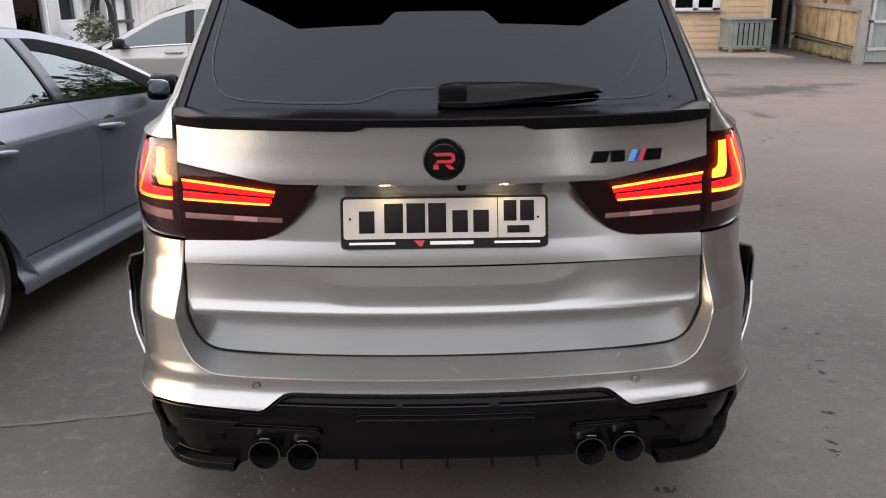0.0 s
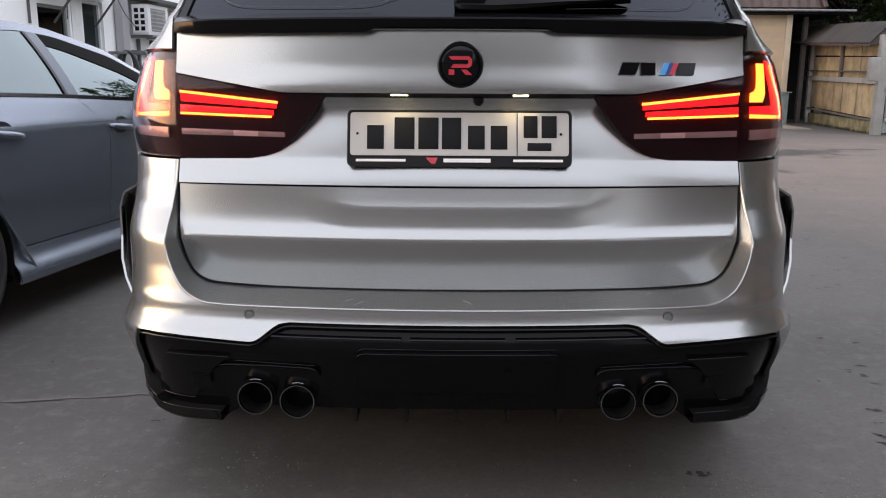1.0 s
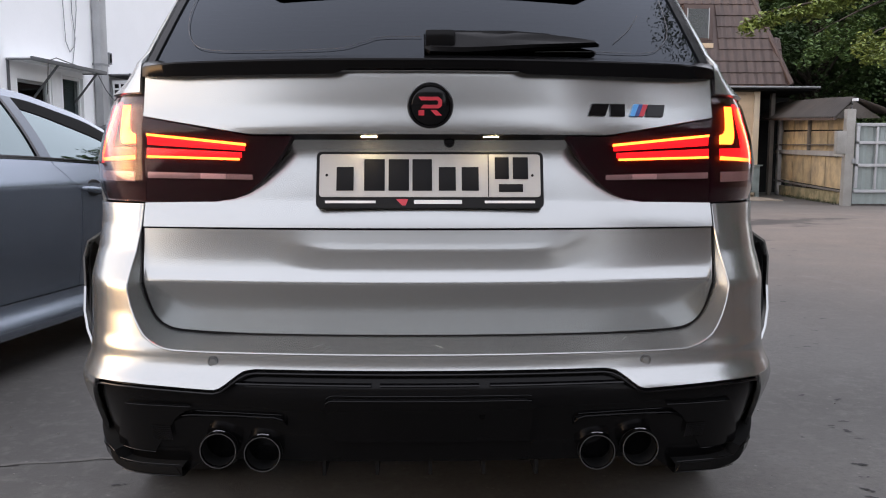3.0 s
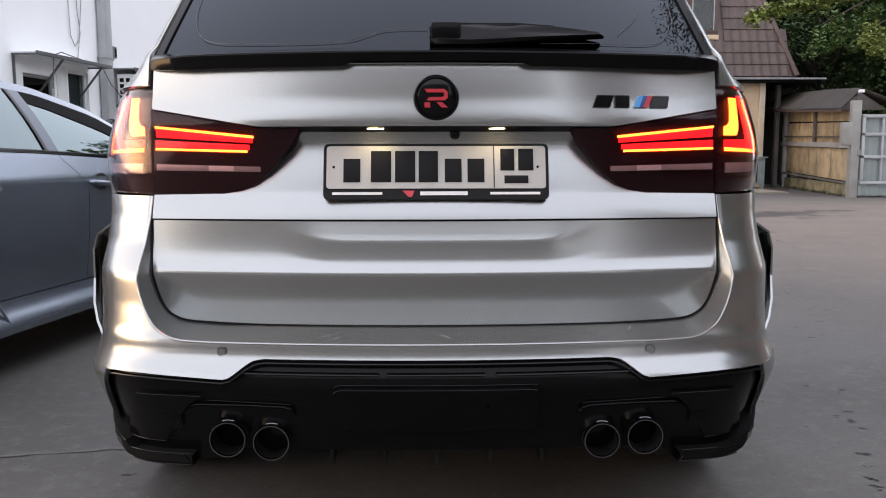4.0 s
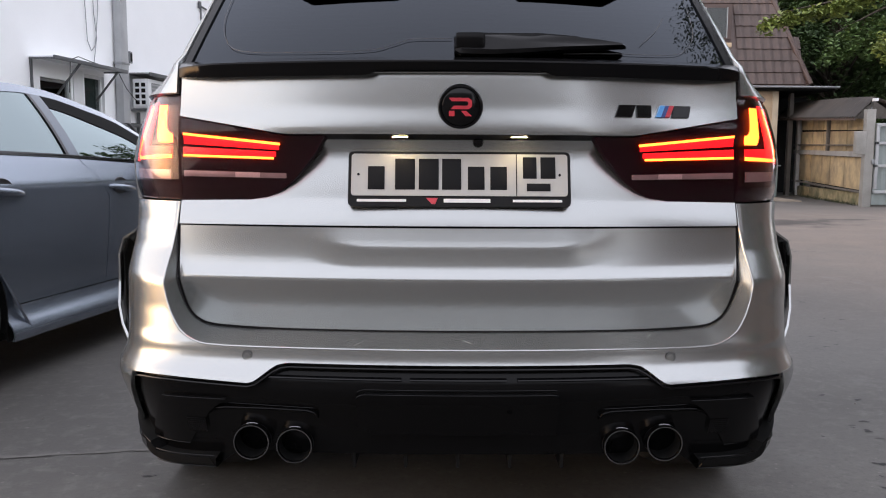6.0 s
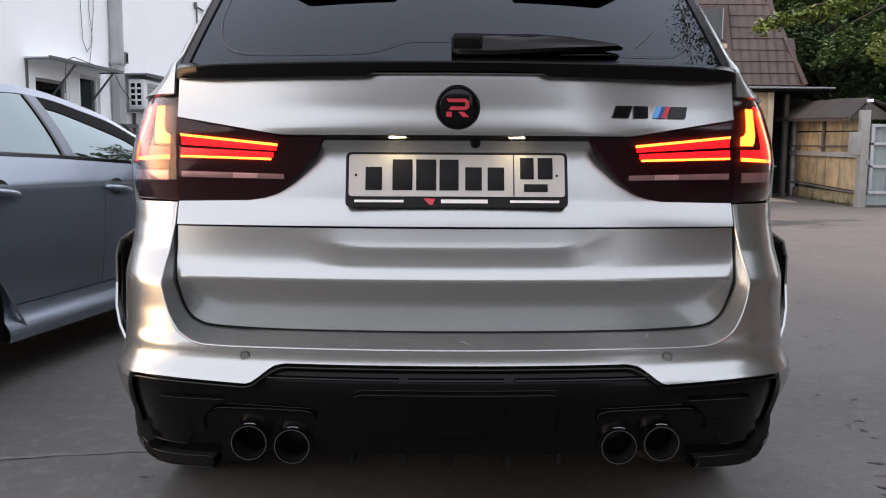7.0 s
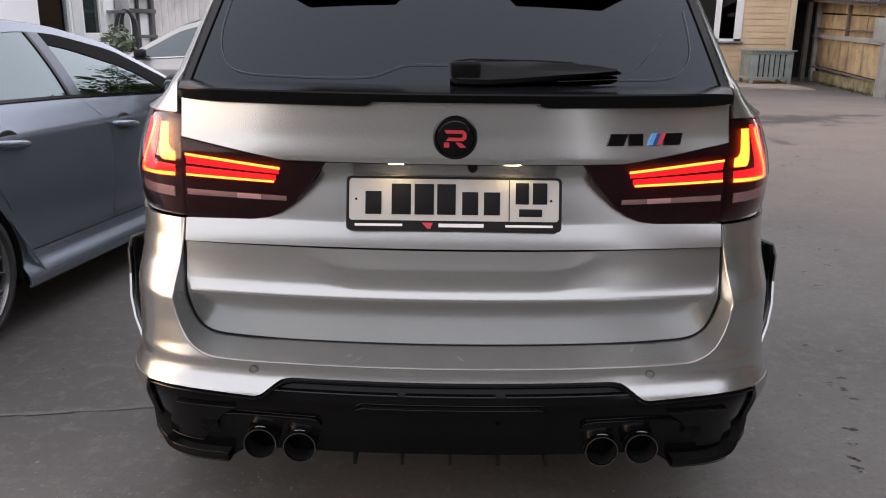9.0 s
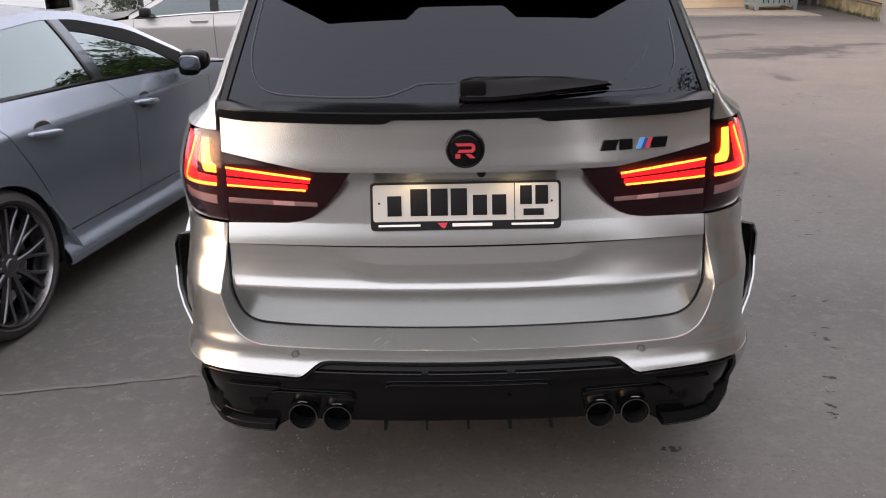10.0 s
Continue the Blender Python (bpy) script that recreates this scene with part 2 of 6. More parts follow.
def smile(x):
    t = min(max((0.40 - abs(x)) / 0.14, 0), 1)
    return t * t * (3 - 2 * t)


def gate_at(x, z, out=0.0):
    """The tailgate's skin."""
    y = gate_profile(z) + gate_bow(z) * x * x
    fold = 0.846 + 0.036 * min(max((abs(x) - 0.22) / 0.15, 0), 1) ** 2
    facet = max(0.0, 1 - (z - fold) / 0.05 if z > fold else 1 - (fold - z) / 0.056)
    y -= 0.0064 * smile(x) * facet
    return Vector((x, y - out, z))


TURN_AT, TURN_LONG, TURN_DEEP = 0.66, 0.50, 0.40


def body_at(s, z, side=1, out=0.0):
    """The skin of bumper and rear wings, s metres from the middle, round the corner and along the side."""
    base, bow, wide = bumper_profile(z), gate_bow(z), body_width(z)
    if s <= TURN_AT:
        p, t = Vector((s, base + bow * s * s, z)), Vector((1, 2 * bow * s, 0))
    else:
        y0, slope = base + bow * TURN_AT**2, 2 * bow * TURN_AT
        a, d = Vector((TURN_AT, y0, z)), Vector((wide, y0 + TURN_DEEP, z))
        b, c = a + Vector((0.13, 0.13 * slope, 0)), d - Vector((0, 0.27, 0))
        q = (s - TURN_AT) / TURN_LONG
        if q <= 1:
            p = a * (1 - q) ** 3 + b * 3 * q * (1 - q) ** 2 + c * 3 * q * q * (1 - q) + d * q**3
            t = (b - a) * (1 - q) ** 2 + (c - b) * 2 * q * (1 - q) + (d - c) * q * q
        else:
            p, t = d + Vector((0.03 * (q - 1), (q - 1) * TURN_LONG, 0)), Vector((0.06, 1, 0))
    t.normalize()
    p = p + Vector((t.y, -t.x, 0)) * out
    return Vector((p.x * side, p.y, p.z))


def skin(at, across, low, high, rows, thick=0.0):
    return sheet([[at(s, low(s) + (high(s) - low(s)) * v / rows) for v in range(rows + 1)] for s in across], thick)


def strip(a, b, thick=0.0, bm=None):
    return sheet([a, b], thick, bm)


# tailgate: brow, plate recess and lower panel
lamp_top = table([(0, 1.114), (0.325, 1.114), (0.42, 1.114), (0.695, 1.160)])
lamp_low = table([(0.322, 1.112), (0.346, 1.073), (0.373, 1.039), (0.401, 1.007), (0.436, 0.979), (0.470, 0.965), (0.512, 0.958), (0.695, 0.955)])
gate = part("tailgate", skin(lambda s, z: gate_at(s, z), steps(-0.692, 0.692, 64), lambda s: lamp_top(abs(s)) + 0.003, lambda s: 1.262, 16, 0.012), PAINT, suv, "satin silver tailgate")
gate_low = softened([(0.0, 0.640), (0.45, 0.642), (0.528, 0.644), (0.600, 0.647), (0.630, 0.652), (0.652, 0.663), (0.670, 0.684), (0.681, 0.718), (0.688, 0.765), (0.692, 0.82)], 0.004)
fan = steps(-0.692, -0.60, 18) + steps(-0.60, 0.60, 60)[1:] + steps(0.60, 0.692, 18)[1:]
part("lower_panel", skin(gate_at, fan, lambda s: gate_low(abs(s)), lambda s: 0.8935, 60, 0.012), PAINT, gate, "creased lower panel")


def recess_at(x, z, out=0.0):
    lift = 0.062 * min(max((z - 0.90) / 0.19, 0), 1) ** 1.1 - 0.010 * min(max((z - 1.058) / 0.048, 0), 1) ** 2
    return Vector((x, gate_profile(z) + lift + gate_bow(z) * x * x * 0.8 - out, z))


def recess_half(z):
    return float(np.interp(z, [0.897, 0.955, 0.958, 0.965, 0.979, 1.007, 1.039, 1.073, 1.112], [0.690, 0.690, 0.512, 0.470, 0.436, 0.401, 0.373, 0.346, 0.322]))


rows = []
for z in [0.8985, 0.91, 0.925, 0.94, 0.9545, 0.9565, 0.9582, 0.961, 0.965, 0.972, 0.98, 0.99, 1.005, 1.02, 1.04, 1.055, 1.073, 1.085, 1.10, 1.108]:
    half = recess_half(z)
    rows.append([recess_at(half * u, z) for u in steps(-1, 1, 40)])
part("plate_recess", sheet(rows, 0.006), PAINT, gate, "recess behind the plate")
part("brow_underside", strip([gate_at(u, 1.1165, -0.002) for u in steps(-0.33, 0.33, 24)], [recess_at(u, 1.104, -0.006) for u in steps(-0.33, 0.33, 24)], 0.004), MATT_BLACK, gate, "black ledge over the plate")
part("gate_backing", skin(lambda s, z: gate_at(s, z, -0.085), steps(-0.69, 0.69, 20), lambda s: 0.60, lambda s: 1.28, 12, 0.01), DARK, gate)
for x in (-0.142, 0.142):
    lamp = part("plate_lamp", box(-0.018, 0.018, -0.007, 0.007, -0.0005, 0.0005, m=Matrix.Translation((x, -0.027, 1.1118))), PLATE_LAMP, gate, "warm white plate lamp")
part("rear_camera", lathe([(0.0, -0.012), (0.010, -0.010), (0.013, 0.0), (0.013, 0.02)], 16, Matrix.Translation((0.045, -0.006, 1.100))), GLOSS_BLACK, gate)

# black lip at the foot of the rear window
rows = []
for x in steps(-0.698, 0.698, 100):
    y, foot = gate_profile(1.25) + gate_bow(1.25) * x * x, 1.2525 + 0.011 * min(max((0.215 - abs(x)) / 0.02, 0), 1)
    end = min(max((0.698 - abs(x)) / 0.10, 0), 1) ** 0.6
    rows.append([Vector((x, y + 0.05, 1.303)), Vector((x, y + 0.012, 1.294 + 0.003 * end)), Vector((x, y - 0.004 - 0.026 * end, 1.280 + 0.006 * end)), Vector((x, y - 0.004 - 0.028 * end, 1.276 + 0.006 * end)), Vector((x, y - 0.004 - 0.018 * end, foot + 0.006 * (1 - end))), Vector((x, y + 0.03, foot + 0.002))])
part("lip_spoiler", sheet(rows, closed=True), KIT_BLACK, gate, "gloss black lip spoiler")

part("gate_rim", tube([gate_at(x, 1.2615, 0.0005) for x in steps(-0.21, 0.21, 20)], 0.0020, 8), PAINT, gate)


# rear window
def window_at(u, v, out=0.0):
    half = 0.690 + (0.595 - 0.690) * v
    x, z = half * u, 1.298 + 0.372 * v
    return Vector((x, -0.020 + 0.36 * v - 0.03 * v * (1 - v) + (0.275 - 0.04 * v) * x * x - out, z + out * 0.6))


part("rear_window", sheet([[window_at(u, v) for u in steps(-0.985, 0.985, 30)] for v in steps(0, 1, 12)], 0.005), PRIVACY, gate, "dark tinted rear window")
for side in (-1, 1):
    part("window_trim", sheet([[window_at(side * u, v, 0.004) for u in (0.976, 0.990, 1.004)] for v in steps(-0.01, 1, 12)], 0.01), GLOSS_BLACK, gate, "black window edge")
for run in (((-0.945, 0.75), (-0.935, 0.5), (-0.922, 0.32), (-0.880, 0.165), (-0.800, 0.066), (-0.60, 0.042), (-0.33, 0.046), (-0.23, 0.092), (-0.17, 0.125), (-0.03, 0.13)), ((0.935, 0.5), (0.905, 0.245), (0.850, 0.115), (0.770, 0.050), (0.55, 0.042), (0.36, 0.030)), ((0.80, 0.33), (0.74, 0.22), (0.66, 0.115))):
    part("heater_line", tube([window_at(u, v, 0.0035) for u, v in flowing(run)], 0.0007, 5), HEATER, gate, "thin pale line printed on the glass")
bm = bmesh.new()
for n in range(20):
    v = 0.16 + 0.036 * n
    tube([window_at(u, v, -0.0035) for u in steps(-0.90, 0.90, 12)], 0.0006, 4, bm)
tagged(part("heater_grid", bm, HEATER, gate, "fine heating wires behind the glass"), kind="stuff")
# wiper: one wedge-shaped arm with its blade
arm = [(-0.020, 0.02), (-0.022, 0.115), (0.0, 0.135), (0.05, 0.147), (0.28, 0.140), (0.42, 0.128), (0.52, 0.105), (0.590, 0.082), (0.592, 0.068), (0.50, 0.052), (0.35, 0.030), (0.20, 0.003), (0.11, -0.008), (0.0, -0.004)]
wiper = part("rear_wiper", sheet([[window_at(u, v, d) for u, v in arm] for d in (0.008, 0.017)] + [[window_at(0.22 + (u - 0.22) * 0.96, 0.07 + (v - 0.07) * 0.75, 0.023) for u, v in arm], [window_at(0.2, 0.07, 0.024)] * len(arm)], closed=True), KIT_BLACK, gate, "black rear wiper")
part("wiper_base", box(-0.026, 0.045, -0.014, 0.008, -0.024, 0.018, 0.010, m=Matrix.Translation(window_at(0.02, 0.070, 0.026))), KIT_BLACK, wiper)
part("wiper_ridge", tube([window_at(0.06, 0.118, 0.020), window_at(0.28, 0.128, 0.020), window_at(0.42, 0.120, 0.018)], [0.005, 0.004, 0.003], 8), KIT_BLACK, wiper)

# bumper: face, shelf under the gate and corners
silver_foot = table([(0, 0.584), (0.40, 0.584), (0.425, 0.580), (0.445, 0.568), (0.475, 0.545), (0.490, 0.539), (0.52, 0.540), (0.70, 0.547), (0.80, 0.546), (0.95, 0.536), (1.06, 0.53), (1.4, 0.53)])
rim_line = [(0.560, 0.6195), (0.600, 0.621), (0.618, 0.624), (0.637, 0.630), (0.652, 0.637), (0.673, 0.650), (0.690, 0.667), (0.709, 0.692), (0.724, 0.722), (0.733, 0.750), (0.735, 0.765), (0.732, 0.790), (0.727, 0.815), (0.722, 0.837), (0.716, 0.870), (0.711, 0.900), (0.706, 0.952)]
gate_line = [(0.560, 0.645), (0.600, 0.647), (0.618, 0.649), (0.632, 0.652), (0.646, 0.659), (0.660, 0.670), (0.669, 0.682), (0.677, 0.702), (0.683, 0.727), (0.687, 0.752), (0.689, 0.767), (0.691, 0.790), (0.692, 0.815), (0.693, 0.837), (0.694, 0.870), (0.695, 0.900), (0.696, 0.952)]
rim_at = softened([(z, s) for s, z in rim_line[1:]], 0.003)
bumper = part("rear_bumper", skin(lambda s, z: body_at(abs(s), z, 1 if s >= 0 else -1), steps(-0.600, 0.600, 90), lambda s: silver_foot(abs(s)), lambda s: 0.619 + 0.002 * max(0, abs(s) - 0.5) * 10, 18, 0.02), PAINT, suv, "satin silver rear bumper")
for side in (-1, 1):
    rows = []
    for u in steps(0, 1, 40):
        row = []
        for v in steps(0, 1, 60):
            z0 = silver_foot(0.60 + 0.62 * u)
            z = z0 + (0.952 - z0) * v
            start = 0.600 if z < 0.6215 else rim_at(z)
            row.append(body_at(start + (1.22 - start) * u, z, side))
        rows.append(row)
    part("bumper_corner", sheet(rows, 0.012), PAINT, bumper, "sculpted bumper corner")
inner = [Vector((side * x, gate_at(x, z).y + 0.012, z - 0.003)) for side, line in ((-1, gate_line[::-1]), (1, gate_line)) for x, z in line]
outer = [body_at(x, z, side) for side, line in ((-1, rim_line[::-1]), (1, rim_line)) for x, z in line]
half = len(gate_line)
inner[half:half] = [Vector((x, gate_at(x, 0.642).y + 0.012, 0.640)) for x in steps(-0.53, 0.53, 30)]
outer[half:half] = [body_at(abs(x), 0.619, 1 if x >= 0 else -1) for x in steps(-0.53, 0.53, 30)]
# shadow of the gap under the tailgate, drawn as a dark tube
gap_path = [Vector((p.x, p.y - 0.010, p.z - 0.0005)) for p in inner]
part("gate_gap", tube(gap_path, 0.0032, 6), DARK, bumper, "dark tube drawn as the shadow gap under the tailgate")
part("shelf_edge", tube([p + Vector((0, 0.0012, -0.0012)) for p in outer], 0.0030, 8), PAINT, bumper)
part("bumper_shelf", sheet([[a.lerp(b, q) for q in steps(0, 1, 5)] for a, b in zip(inner, outer)], 0.01), PAINT, bumper, "flat loading shelf")
SCUFF = material("pale_scuff", (0.20, 0.20, 0.195), 0.6, 0, 0.4, 300, 0.3, 20)
random.seed(5)
for x in (-0.262, -0.238, 0.468, 0.02):
    a, b = gate_at(x, 0.642), body_at(abs(x), 0.619, 1 if x >= 0 else -1)
    q, w = random.uniform(0.35, 0.75), random.uniform(0.004, 0.012)
    p = Vector((x, a.y + 0.012, 0.640)).lerp(Vector((x, b.y, 0.619)), q)
    slope = Vector((0, a.y + 0.012 - b.y, 0.021)) * random.uniform(-0.12, 0.12)
    part("scuff", tube([p - Vector((w, 0, 0)) - slope, p + Vector((0, 0, 0.0004)), p + Vector((w, 0, 0)) + slope], [0.0003, 0.0007, 0.0003], 5), SCUFF, bumper)
for side, z in ((-1, 0.598), (1, 0.598)):
    p = body_at(0.499, z, side)
    part("parking_sensor", lathe([(0.0, -0.0045), (0.0072, -0.0045), (0.0080, -0.003), (0.0082, 0.004), (0.0096, 0.004), (0.0096, -0.003), (0.0110, -0.003), (0.0120, 0.004)], 28, Matrix.Translation(p)), PAINT, bumper, "round parking sensor")
    part("sensor_gap", tube([p + Vector((0.0112 * math.cos(a), -0.0018, 0.0112 * math.sin(a))) for a in steps(0, 2 * math.pi, 28)], 0.0009, 6), DARK, bumper, "dark ring round the sensor")

# rear lamps
def lens_foot(z, deep):
    """How far the lens turns under along its foot."""
    return -deep * min(max((1.002 - z) / 0.046, 0), 1) ** 2


for side in (-1, 1):
    lamp = part("rear_lamp", skin(lambda s, z: gate_at(side * s, z, -0.010), steps(0.323, 0.690, 40), lamp_low, lambda s: lamp_top(s) - 0.001, 14, 0.03), LAMP_BODY, gate, "lit red rear lamp on the tailgate")

    def on_gate(x, z, out=0.0):
        return gate_at(side * x, z, out)

    def bar(name, at, mat, x0, z0, x1, z1, high0, high1, out, label, n=10):
        rows = []
        for q in steps(0, 1, n):
            x, z, h = x0 + (x1 - x0) * q, z0 + (z1 - z0) * q, high0 + (high1 - high0) * q
            rows.append([at(x, z, out), at(x, z + h * 0.5, out + 0.001), at(x, z + h, out)])
        return part(name, sheet(rows, 0.003), mat, lamp, label)

    bar("light_line", on_gate, LED, 0.434, 1.090, 0.682, 1.115, 0.0062, 0.0058, -0.003, "glowing orange-red upper line")
    bar("light_guide", on_gate, RED_GLOW, 0.437, 1.079, 0.682, 1.094, 0.011, 0.020, -0.005, "glowing red guide")
    bar("light_line", on_gate, LED, 0.450, 1.0565, 0.684, 1.0630, 0.0055, 0.0055, -0.003, "glowing orange-red lower line")
    bar("light_guide", on_gate, RED_GLOW, 0.445, 1.063, 0.684, 1.0695, 0.012, 0.017, -0.005, "glowing red guide")
    bar("reverse_strip", on_gate, REVERSE, 0.420, 1.011, 0.684, 1.014, 0.012, 0.015, -0.005, "clear reversing strip")
    bar("reverse_bulb", on_gate, BULB, 0.486, 1.0125, 0.548, 1.0132, 0.012, 0.0125, -0.0035, "bright reflector behind the strip", 4)
    part("lens", skin(lambda s, z: gate_at(side * s, z, lens_foot(z, 0.008)), steps(0.324, 0.690, 40), lamp_low, lambda s: lamp_top(s) - 0.001, 14, 0.002), LENS, lamp, "clear glossy lens")
    corner_top = table([(0.708, 1.217), (0.78, 1.218), (0.87, 1.213), (0.95, 1.19), (1.05, 1.14), (1.17, 1.05)])
    lamp = part("corner_lamp", skin(lambda s, z: body_at(s, z, side, -0.012), steps(0.708, 1.17, 40), lambda s: 0.956 + 0.02 * max(0, s - 1.0), corner_top, 20, 0.03), LAMP_BODY, suv, "lit red rear corner lamp")

    def on_body(s, z, out=0.0):
        return body_at(s, z, side, out)

    rows = []
    for z, a, b in ((1.098, 0.740, 0.795), (1.104, 0.740, 0.803), (1.112, 0.740, 0.808), (1.120, 0.742, 0.811), (1.124, 0.758, 0.812), (1.132, 0.768, 0.813), (1.15, 0.772, 0.815), (1.17, 0.775, 0.817), (1.192, 0.776, 0.819)):
        rows.append([on_body(s, z, -0.004) for s in steps(a, b, 5)])
    part("light_line", sheet(rows, 0.003), LED, lamp, "glowing orange-red hook")
    path = [(0.866, 1.190), (0.872, 1.175), (0.884, 1.150), (0.902, 1.120), (0.922, 1.095), (0.936, 1.075), (0.936, 1.064), (0.920, 1.060)]
    part("light_line", tube([on_body(s, z, -0.005) for s, z in path], 0.003, 8), LED, lamp, "glowing orange-red outer line")
    bar("light_line", on_body, LED, 0.742, 1.0590, 0.925, 1.055, 0.0095, 0.0080, -0.004, "glowing orange-red lower line", 16)
    bar("light_guide", on_body, RED_GLOW, 0.742, 1.069, 0.925, 1.064, 0.018, 0.026, -0.006, "glowing red guide", 16)
    part("light_guide", sheet([[on_body(s, z, -0.006) for s in steps(0.835 + 0.02 * (1.2 - z) / 0.1, 0.862 + 0.065 * (1.2 - z) / 0.12, 5)] for z in steps(1.086, 1.200, 8)], 0.003), RED_GLOW, lamp, "glowing red side guide")
    part("light_guide", sheet([[on_body(s, z, -0.006) for s in steps(0.955 - 0.06 * (z - 1.05) / 0.15, 1.06 - 0.08 * (z - 1.05) / 0.15, 5)] for z in steps(1.05, 1.195, 8)], 0.003), RED_GLOW, lamp, "glowing red flank guide")
    bar("reverse_strip", on_body, REVERSE, 0.748, 1.005, 0.97, 1.007, 0.025, 0.024, -0.006, "clear lower reflector", 14)
    part("lens", skin(lambda s, z: body_at(s, z, side, lens_foot(z, 0.010)), steps(0.709, 1.17, 40), lambda s: 0.957 + 0.02 * max(0, s - 1.0), lambda s: corner_top(s) - 0.001, 20, 0.002), LENS, lamp, "clear glossy lens")

# number plate in its holder
def rounded(x0, x1, z0, z1, r):
    """The outline of a plate with round corners."""
    return [(cx + r * math.cos(a + q), cz + r * math.sin(a + q)) for cx, cz, a in ((x1 - r, z1 - r, 0), (x0 + r, z1 - r, math.pi / 2), (x0 + r, z0 + r, math.pi), (x1 - r, z0 + r, math.pi * 1.5)) for q in steps(0, math.pi / 2, 6)]


holder = part("plate_holder", prism(rounded(-0.2675, 0.2675, -0.0675, 0.0675, 0.011), -0.007, 0.007, bevel=0.0012), MATT_BLACK, gate, "black plate holder with printed foot")
holder.matrix_local = pose(0, -0.018, 1.010, -15)
plate = part("number_plate", prism(rounded(-0.260, 0.260, -0.042, 0.061, 0.008), -0.0095, -0.0072), PLATE_WHITE, holder, "white number plate with dark bars")
for x, w, low, high in ((-0.200, 0.040, -0.027, 0.030), (-0.131, 0.048, -0.027, 0.049), (-0.074, 0.048, -0.027, 0.049), (-0.019, 0.046, -0.027, 0.049), (0.040, 0.040, -0.027, 0.030), (0.094, 0.040, -0.027, 0.030), (0.169, 0.033, 0.001, 0.054), (0.213, 0.036, 0.001, 0.054), (0.190, 0.057, -0.030, -0.011)):
    part("plate_bar", box(x - w / 2, x + w / 2, -0.0112, -0.0088, low, high, 0.001), PLATE_BLACK, plate)
part("plate_divider", box(0.136, 0.138, -0.0108, -0.009, -0.0415, 0.0605), PLATE_BLACK, plate)
for x in (-0.243, 0.241):
    part("plate_screw", lathe([(0, -0.0116), (0.003, -0.0114), (0.0034, -0.009)], 10, Matrix.Translation((x, 0, 0.010))), PLATE_BLACK, plate)
for x, w, h in ((-0.187, 0.118, 0.006), (0.018, 0.112, 0.009), (0.187, 0.118, 0.006)):
    part("printed_bar", box(x - w / 2, x + w / 2, -0.0082, -0.0062, -0.0535 - h / 2, -0.0535 + h / 2), PRINT_WHITE, holder)
part("holder_mark", prism([(-0.080, -0.047), (-0.052, -0.047), (-0.058, -0.062), (-0.066, -0.062)], -0.0084, -0.0062), RED_PRINT, holder, "small red mark")

# round badge and raised marks
badge = part("round_badge", lathe([(0.0, -0.012), (0.040, -0.011), (0.044, -0.0085), (0.046, -0.011), (0.0505, -0.010), (0.053, -0.004), (0.0535, 0.006)], 48), GLOSS_BLACK, gate, "round gloss black badge with red mark")
badge.matrix_local = pose(0.0, -0.060, 1.181, 6)
bm = prism([(-0.027, 0.021), (0.019, 0.021), (0.0265, 0.014), (0.0265, 0.001), (0.019, -0.005), (-0.022, -0.005), (-0.016, 0.003), (0.0155, 0.003), (0.0175, 0.005), (0.0175, 0.011), (0.0155, 0.013), (-0.021, 0.013)], -0.0135, -0.0112)
prism([(-0.027, -0.009), (-0.014, -0.009), (-0.014, -0.021), (-0.027, -0.021)], -0.0135, -0.0112, bm)
prism([(0.001, -0.009), (0.014, -0.009), (0.0265, -0.021), (0.012, -0.021)], -0.0135, -0.0112, bm)
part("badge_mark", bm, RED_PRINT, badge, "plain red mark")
for name, x0, x1, mat, lean in (("badge_bar", 0.374, 0.416, GLOSS_BLACK, 0.010), ("badge_bar", 0.424, 0.460, GLOSS_BLACK, 0.0), ("badge_stripe", 0.478, 0.490, BLUE_LIGHT, 0.012), ("badge_stripe", 0.4905, 0.5005, BLUE_DARK, 0.012), ("badge_stripe", 0.501, 0.513, RED_PRINT, 0.012), ("badge_bar", 0.516, 0.560, GLOSS_BLACK, 0.006)):
    corner = [(x0 - lean / 2, 1.162), (x1 - lean / 2, 1.162), (x1 + lean / 2, 1.190), (x0 + lean / 2, 1.190)]
    rows = [[gate_at(a[0] + (b[0] - a[0]) * q, a[1], 0.005) for q in steps(0, 1, 3)] for a, b in ((corner[0], corner[1]), (corner[3], corner[2]))]
    part(name, sheet(rows, 0.005), mat, gate)

